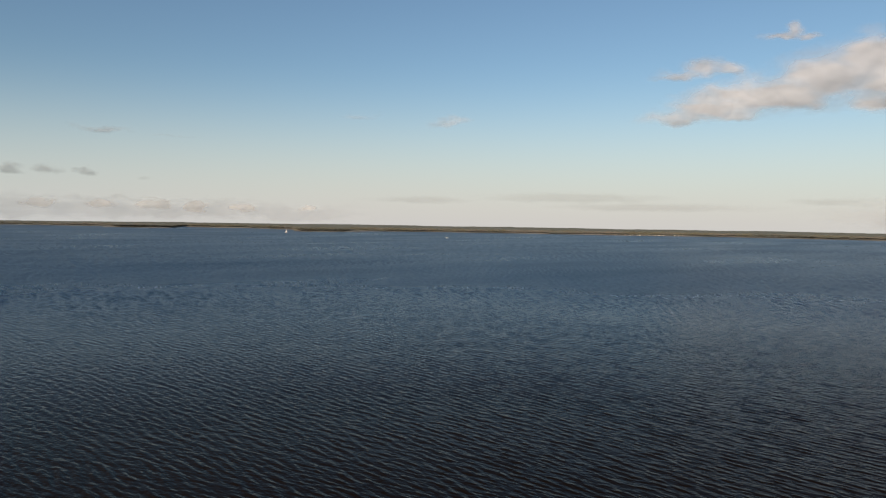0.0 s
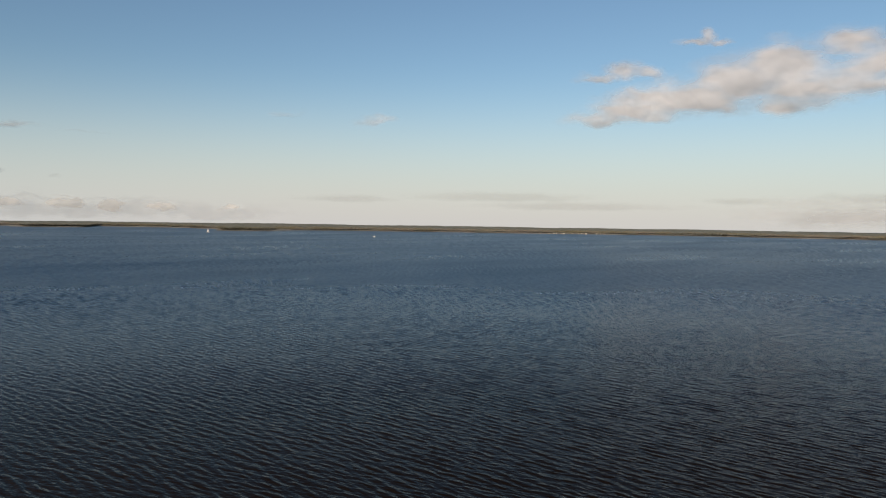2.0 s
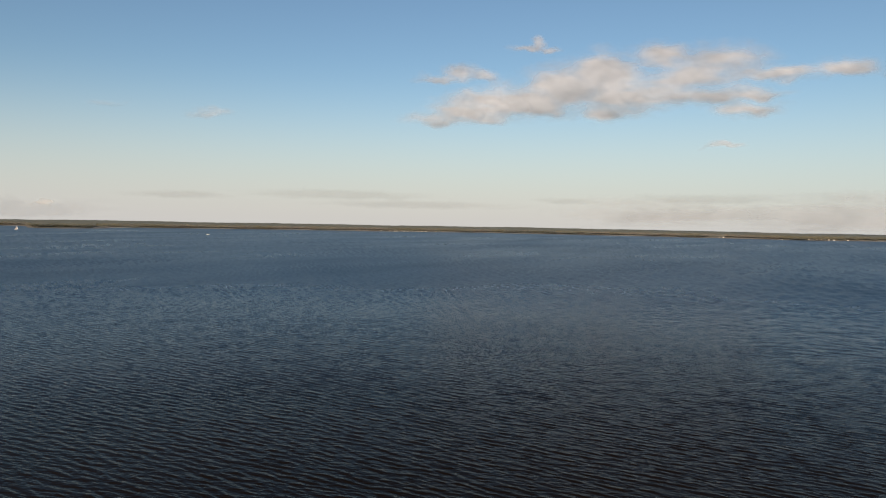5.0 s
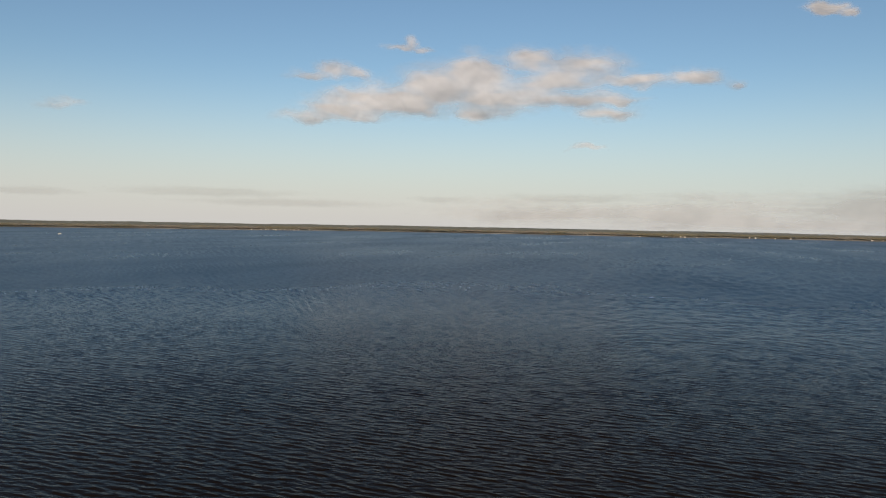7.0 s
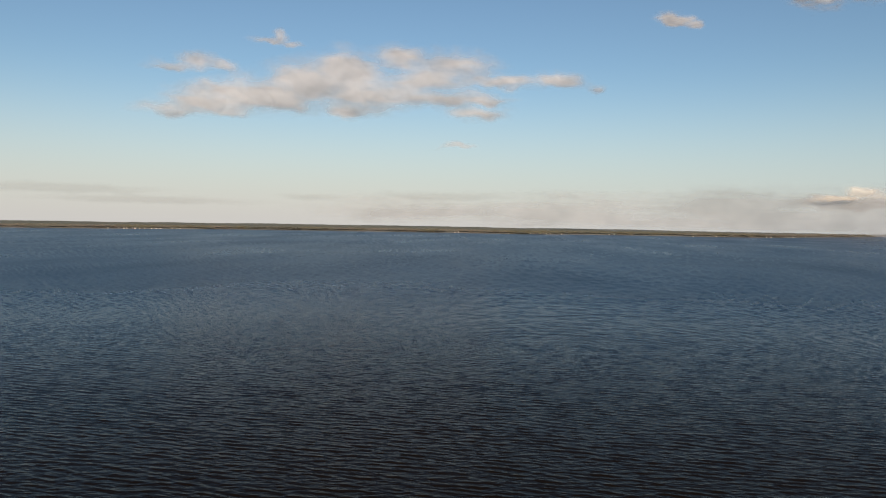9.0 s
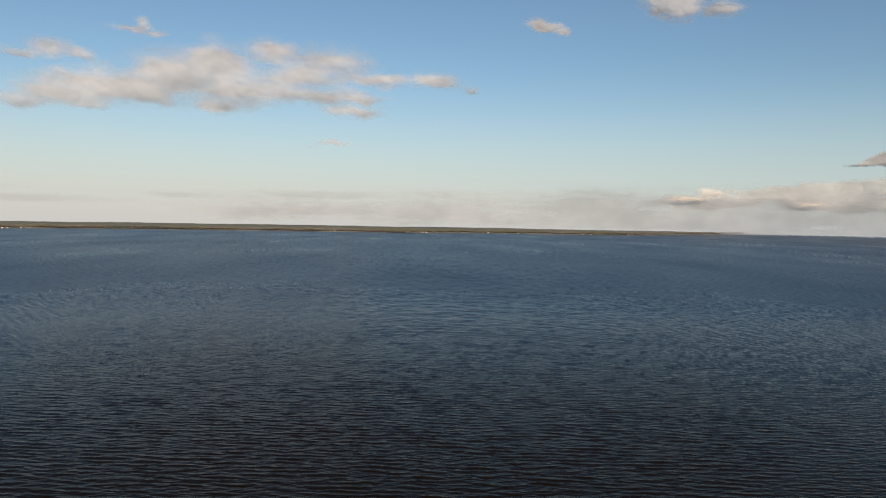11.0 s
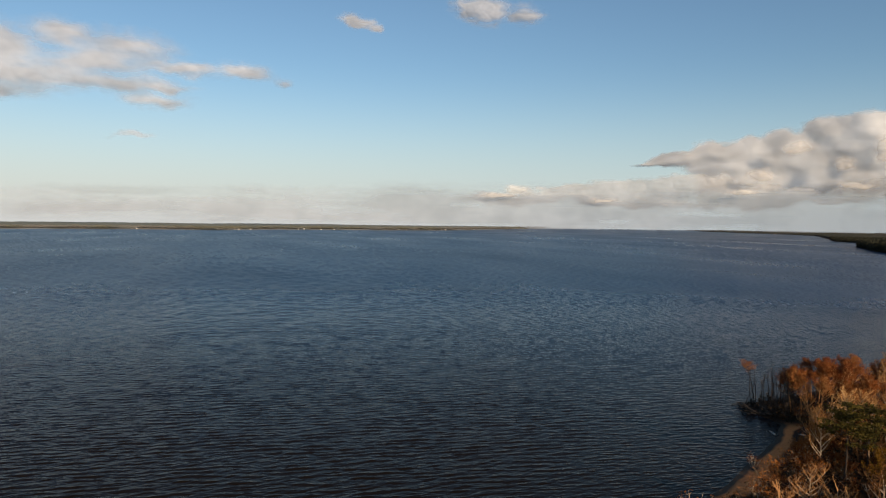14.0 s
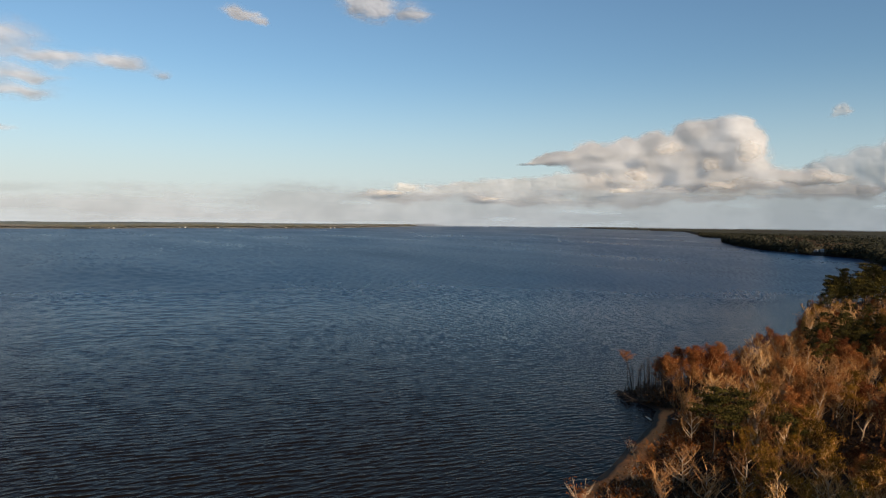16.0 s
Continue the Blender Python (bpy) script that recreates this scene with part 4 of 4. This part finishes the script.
def crowns(name, label, xs, ys, zs, heights, widths, flakes, mat, seed, flake=0.13):
    """Many far tree crowns as loose flakes of foliage in one mesh."""
    g = np.random.default_rng(seed)
    n = len(xs) * flakes
    cx, cy, cz, hh, ww = (np.repeat(a, flakes) for a in (xs, ys, zs, heights, widths))
    up = g.uniform(0.08, 1.0, n)
    rad = ww * np.sqrt(g.uniform(0, 1, n)) * np.sqrt(np.clip(1.08 - up, 0.05, 1)) * np.clip(up * 2.5, 0.35, 1)
    th = g.uniform(0, 2 * np.pi, n)
    c = np.stack([cx + rad * np.cos(th), cy + rad * np.sin(th), cz + hh * up], -1)
    s = (hh * flake)[:, None, None] * g.normal(0, 1, (n, 3, 3)) * np.array([1, 1, 0.8])
    v = (c[:, None, :] + s).reshape(-1, 3)
    f = np.arange(3 * n).reshape(-1, 3)
    return tagged(new(name, mesh_object(name, v, f, mat)), label, "woods", kind="stuff")


YARDS = ((96.55, 1345, 0.16), (97.95, 1330, 0.42), (95.5, 1400, 0.14))


def cleared(az, d):
    """Open ground between the headland's houses and the water."""
    out = np.zeros(np.shape(az), bool)
    for h, far, half in YARDS:
        out |= (np.abs(az - h) < half) & (d < far + 12) & (d > 1000)
    return out


def canopy(name, label, az, r, land, height, rough, seed, mat, heights=(1.0, 1.0, 1.0)):
    A, D = np.meshgrid(az, r, indexing="ij")
    x, y = heading_xy(A, D)
    keep = land(x, y)
    tall = height * np.interp(D, [1300, 2600, 4900], heights)
    z = tall * np.clip(keep / 30, 0, 1) * np.where(cleared(A, D), 0.0, 1.0) + rough * (fbm(x / 26, y / 26, 3, seed) - 0.5) + 6 * (fbm(x / 300, y / 300, 2, seed + 3) - 0.5) - np.where(cleared(A, D), 9.0, 0.0)
    faces = grid_faces(len(az), len(r))
    faces = faces[(keep.reshape(-1)[faces] > 12).all(1)]
    return tagged(new(name, mesh_object(name, np.stack([x, y, z], -1).reshape(-1, 3), faces, mat)), label, "woods", kind="stuff")


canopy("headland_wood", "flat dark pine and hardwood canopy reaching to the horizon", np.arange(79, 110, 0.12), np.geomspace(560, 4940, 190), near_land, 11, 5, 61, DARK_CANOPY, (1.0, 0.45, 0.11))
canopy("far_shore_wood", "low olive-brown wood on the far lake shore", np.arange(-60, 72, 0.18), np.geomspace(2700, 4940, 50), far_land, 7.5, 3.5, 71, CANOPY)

g = np.random.default_rng(5)
# headland trees, thick along its waterline
az = g.uniform(84, 107, 90000)
d = np.sqrt(g.uniform(560 ** 2, 2700 ** 2, 90000))
x, y = heading_xy(az, d)
e = near_land(x, y)
clearing = cleared(az, d)
ok = (e > 4) & (~clearing | (e < 16)) & (g.uniform(0, 1, len(e)) < np.where(e < 60, 0.75, np.where(e < 220, 0.22, 0.05)))
x, y, e, az, low = x[ok], y[ok], e[ok], az[ok], np.where(clearing, 0.3, np.where(d > 1930, 0.55, 1.0))[ok]
brown = (fbm(x / 70, y / 70, 3, 9) > 0.47) & (e > 14) & (e < 150) & (az > 94.3)
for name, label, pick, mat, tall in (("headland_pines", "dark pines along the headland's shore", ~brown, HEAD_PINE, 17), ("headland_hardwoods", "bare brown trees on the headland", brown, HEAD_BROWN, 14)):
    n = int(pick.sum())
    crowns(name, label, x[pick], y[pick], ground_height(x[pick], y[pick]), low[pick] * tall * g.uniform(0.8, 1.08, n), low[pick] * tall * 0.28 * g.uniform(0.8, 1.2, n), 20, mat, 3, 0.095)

# far-shore trees
az = g.uniform(-40, 70, 42000)
d = np.interp(az, FAR_AZ, FAR_D) + np.abs(g.normal(0, 130, len(az))) - 40
x, y = heading_xy(az, d)
e = far_land(x, y)
points = ((az > -11.3) & (az < -7.2)) | ((az > -24.5) & (az < -19.3)) | ((az > 23) & (az < 27))
ok = (e > np.where(points, 5, 22)) & (d < 4900)
x, y, e, points = x[ok], y[ok], e[ok], points[ok]
tone = fbm(x / 160, y / 160, 3, 15)
dark = tone > 0.5
near = points & (e < 150)
dark, brown = dark & ~near, ~dark & ~near
for name, label, pick, mat, tall in (("far_pines", "dark pines on the far lake shore", dark, HAZED_PINE, 9.5), ("promontory_pines", "darker pines on low points of the far shore", near, HEAD_PINE, 6.0), ("far_hardwoods", "brown bare trees on the far lake shore", brown, HAZED_BROWN, 8.5)):
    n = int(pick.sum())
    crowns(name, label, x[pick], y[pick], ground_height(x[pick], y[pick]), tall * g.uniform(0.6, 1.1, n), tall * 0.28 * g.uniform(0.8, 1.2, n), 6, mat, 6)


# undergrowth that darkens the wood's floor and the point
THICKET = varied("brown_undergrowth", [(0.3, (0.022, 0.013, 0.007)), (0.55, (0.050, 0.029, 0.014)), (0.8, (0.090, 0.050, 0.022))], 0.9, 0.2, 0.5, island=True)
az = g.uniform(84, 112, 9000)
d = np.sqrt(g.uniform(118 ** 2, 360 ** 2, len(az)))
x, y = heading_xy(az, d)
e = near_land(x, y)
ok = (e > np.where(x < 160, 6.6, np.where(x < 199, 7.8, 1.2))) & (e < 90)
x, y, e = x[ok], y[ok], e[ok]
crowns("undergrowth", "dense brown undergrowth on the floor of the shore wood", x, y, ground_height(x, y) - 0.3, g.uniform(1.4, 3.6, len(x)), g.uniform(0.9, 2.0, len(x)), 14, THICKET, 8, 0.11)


# ---- houses on the shores ----
def plain(name, color, rough=0.6):
    return varied(name, [(0.3, tuple(c * 0.88 for c in color)), (0.7, color)], rough, 0.4, 0.15)


WALL = plain("white_house_paint", (0.80, 0.79, 0.76))
ROOFS = [plain("grey_shingle", (0.17, 0.16, 0.16), 0.9), plain("pale_metal_roof", (0.55, 0.55, 0.54), 0.5)]
PANE = plain("dark_window_glass", (0.02, 0.025, 0.03), 0.15)


def part(name, bm, mat, parent, label=""):
    me = bpy.data.meshes.new(name)
    bm.to_mesh(me)
    bm.free()
    me.materials.append(mat)
    ob = new(name, me)
    ob.parent = parent
    if label:
        tagged(ob, label)
    return ob


def box(bm, x0, x1, y0, y1, z0, z1):
    m = Matrix.Translation(((x0 + x1) / 2, (y0 + y1) / 2, (z0 + z1) / 2)) @ Matrix.Diagonal((x1 - x0, y1 - y0, z1 - z0, 1))
    bmesh.ops.create_cube(bm, size=1, matrix=m)
    return bm


def house(width, depth, eaves, ridge, roof_mat):
    """A gabled house with its front at -y."""
    top = tagged(new("lake_house"), "small white gabled house near the water", "house", "houses along the shore")
    bm = bmesh.new()
    w, d = width / 2, depth / 2
    pts = [(-w, -d, -1.5), (w, -d, -1.5), (w, -d, eaves), (-w, -d, eaves)]
    lo = [bm.verts.new(p) for p in pts]
    hi = [bm.verts.new((p[0], d, p[2])) for p in pts]
    g0, g1 = bm.verts.new((-w, 0, ridge - 0.25)), bm.verts.new((w, 0, ridge - 0.25))
    bm.faces.new(lo), bm.faces.new(hi[::-1])
    bm.faces.new((lo[0], lo[3], g0, hi[3], hi[0]))
    bm.faces.new((lo[1], hi[1], hi[2], g1, lo[2]))
    part("wall", bm, WALL, top)
    bm = bmesh.new()
    for s in (-1, 1):
        a = [bm.verts.new(p) for p in ((-w - 0.5, s * (d + 0.6), eaves - 0.2), (w + 0.5, s * (d + 0.6), eaves - 0.2), (w + 0.5, 0, ridge), (-w - 0.5, 0, ridge))]
        b = [bm.verts.new(v.co + Vector((0, 0, 0.25))) for v in a]
        bm.faces.new(a), bm.faces.new(b)
        for k in range(4):
            bm.faces.new((a[k], a[(k + 1) % 4], b[(k + 1) % 4], b[k]))
    part("roof", bm, roof_mat, top)
    n = max(2, int(width // 3.2))
    for fl in range(max(1, int(eaves // 2.8))):
        for k in range(n):
            cx = -w + width * (k + 0.5) / n
            part("window", box(bmesh.new(), cx - 0.55, cx + 0.55, -d - 0.06, -d + 0.05, 0.9 + 2.8 * fl, 2.3 + 2.8 * fl), PANE, top)
    return top


HOUSES = [house(12, 9, 5.8, 9.0, ROOFS[0]), house(15, 10, 3.2, 6.5, ROOFS[1]), house(10, 8, 6.0, 9.5, ROOFS[1])]
free = list(HOUSES)
# headings of the far-shore houses, in clusters
SITES = [13.3, 14.0, 14.35, 14.55, 14.9, 15.1, 15.4, 15.75, 16.2, 16.5, 16.8, 17.6, 17.9, 18.15, -30.0, 38.9, 39.2, 43.1, 44.8, 45.05, 45.3, 45.55, 45.8, 46.05, 46.35, 47.2, 50.8, 51.2, 52.5, 53.5, 56.9, 58.5, 59.1, 61.9, 62.2, 63.65, 64.4]
hr = random.Random(9)


def place_house(x, y, size, label=""):
    z = float(ground_height(np.array([x]), np.array([y]))[0])
    m = pose(x, y, z, 0, 0, -math.degrees(math.atan2(x, y)) + hr.uniform(-25, 25))
    k = hr.randrange(3)
    if HOUSES[k] in free:
        free.remove(HOUSES[k])
        ob = HOUSES[k]
        ob.matrix_basis = m
    else:
        ob = copy_thing(HOUSES[k], m)
    ob.scale = (size, size, size)
    if label:
        ob["label"] = label


for h in SITES:
    dd = float(np.interp(h, FAR_AZ, FAR_D))
    for q in range(60):
        x, y = heading_xy(h, dd)
        if far_land(np.array([x]), np.array([y]))[0] > 10:
            break
        dd += 5
    place_house(float(x), float(y), hr.uniform(0.26, 0.44))
for h, dd in ((96.55, 1345), (97.75, 1330), (98.15, 1330), (95.5, 1400), (86.4, 3620)):
    x, y = heading_xy(h, dd)
    place_house(float(x), float(y), 0.5, "small pale house among the headland's trees")

# ---- sailing boats ----
HULL = plain("white_hull_paint", (0.82, 0.82, 0.80), 0.3)
CLOTH = plain("white_sailcloth", (0.85, 0.84, 0.80), 0.7)
SPAR = plain("alloy_spar", (0.6, 0.6, 0.6), 0.4)


def sailboat(label, length, sails):
    top = tagged(new("sailboat"), label, "sailboat", "sailing boats on the lake")
    bm = bmesh.new()
    rings = []
    for k in range(9):
        u = k / 8
        half = 0.16 * length * math.sin(math.pi * min(0.12 + 0.9 * u, 1.0)) ** 0.7 + 0.02
        xx = length * (u - 0.5)
        sheer = 1.0 + 0.35 * (1 - u) ** 2
        rings.append([bm.verts.new(p) for p in ((xx, -half, sheer), (xx, -half * 0.85, 0.2), (xx, 0, -0.45), (xx, half * 0.85, 0.2), (xx, half, sheer))])
    for a, b in zip(rings, rings[1:]):
        for k in range(4):
            bm.faces.new((a[k], b[k], b[k + 1], a[k + 1]))
        bm.faces.new((a[0], a[4], b[4], b[0]))
    bm.faces.new(rings[0]), bm.faces.new(rings[-1][::-1])
    part("hull", bm, HULL, top)
    bm = box(bmesh.new(), -0.15 * length, 0.15 * length, -0.09 * length, 0.09 * length, 1.0, 1.55)
    bmesh.ops.bevel(bm, geom=bm.edges[:], offset=0.15, segments=2, affect="EDGES")
    part("cabin", bm, HULL, top)
    mast = Shape()
    mast.tube(Vector((-0.05 * length, 0, 1.0)), Vector((-0.05 * length, 0, 1.35 * length)), 0.11, 0.07, 8)
    new("mast", mast.data("mast", SPAR)).parent = top
    boom = Shape()
    boom.tube(Vector((-0.05 * length, 0, 2.2)), Vector((0.36 * length, 0, 2.1)), 0.08, 0.06, 6)
    new("boom", boom.data("boom", SPAR)).parent = top
    if sails:
        for name, tack, clew, head in (("mainsail", (-0.04, 2.4), (0.36, 2.3), (-0.04, 1.3 * length)), ("jib", (-0.48, 1.5), (-0.08, 1.7), (-0.06, 1.1 * length))):
            v, f = [], []
            for i in range(9):
                for j in range(9):
                    s, t = i / 8, j / 8
                    px = (tack[0] + (clew[0] - tack[0]) * t) * (1 - s) + head[0] * s
                    pz = (tack[1] + (clew[1] - tack[1]) * t) * (1 - s) + head[1] * s
                    v.append((px * length, 0.09 * length * math.sin(math.pi * t) * (1 - s), pz))
            f = grid_faces(9, 9).tolist()
            me = mesh_object(name, v, f, CLOTH, True)
            ob = new(name, me)
            ob.parent = top
            th = ob.modifiers.new("cloth", "SOLIDIFY")
            th.thickness = 0.03
    return top


for ob, (h, dd), turn in ((sailboat("white sailing boat under full sail", 9.5, True), (-12.15, 2390), 30), (sailboat("small white sailing boat with a bare mast", 8.0, False), (0.31, 1985), 20)):
    x, y = heading_xy(h, dd)
    ob.matrix_basis = pose(x, y, 0, 0, 0, turn)


def root_mass(label, seed, count, radius, height, m):
    """Tangled dark roots and fallen limbs, some reaching out over the water."""
    rr = random.Random(seed)
    s = Shape()
    for k in range(count):
        p = Vector((rr.gauss(0, radius * 0.5), rr.gauss(0, radius * 0.4), rr.uniform(-0.4, height * 0.4)))
        pts = limb(s, p, outward(rr, rr.uniform(-0.1, 0.8), 1.0), rr.uniform(1.0, 2.6) * radius * 0.4, rr.uniform(0.10, 0.28), rr, 4, 5, 0.0)
        for j in range(4):
            q = pts[rr.randrange(1, 4)]
            s.tube(q, q + outward(rr, rr.uniform(-0.3, 0.9), 1) * rr.uniform(0.5, 1.4), 0.06, 0.0, 3)
    ob = tagged(new("driftwood", s.data("driftwood", DRIFT)), label, "driftwood", "driftwood at the waterline", kind="stuff")
    ob.matrix_basis = m


root_mass("dark tangle of roots and fallen limbs on the point", 4, 46, 5.0, 1.6, pose(210.5, 17.0, 0.15, 0, 0, 25))
root_mass("dark tangle of roots and fallen limbs on the point", 5, 40, 4.5, 1.6, pose(206.5, 12.8, 0.2, 0, 0, 60))
root_mass("small dark stump standing in the water", 6, 9, 1.3, 1.0, pose(213.5, 20.4, 0.0))
root_mass("dead branches lying in the shallows", 7, 12, 5.5, 2.0, pose(462, -57.5, 0.1, 0, 0, 10))


def pale_log(x, y, length, turn, label):
    rr = random.Random(31)
    s = Shape()
    limb(s, Vector((0, 0, 0.2)), Vector((1, 0, 0.25)), length, 0.2, rr, 4, 6, 0.0)
    s.tube(Vector((length * 0.5, 0, 0.5)), Vector((length * 0.7, 0.8, 0.9)), 0.08, 0.03, 4)
    z = float(ground_height(np.array([x]), np.array([y]))[0])
    ob = tagged(new("fallen_log", s.data("fallen_log", PALE)), label, "log")
    ob.matrix_basis = pose(x, y, z, 0, 0, turn)


PALE = varied("bleached_wood", [(0.3, (0.45, 0.42, 0.37)), (0.7, (0.62, 0.59, 0.53))], 0.8, 1.0, 0.1)
pale_log(141, -10.5, 4.2, 60, "short bleached fallen log among the trees")
pale_log(187.5, 10.2, 1.8, 40, "small bleached driftwood log at the water's edge")
pale_log(188.0, 3.8, 1.7, 100, "short bleached log at the back of the beach")
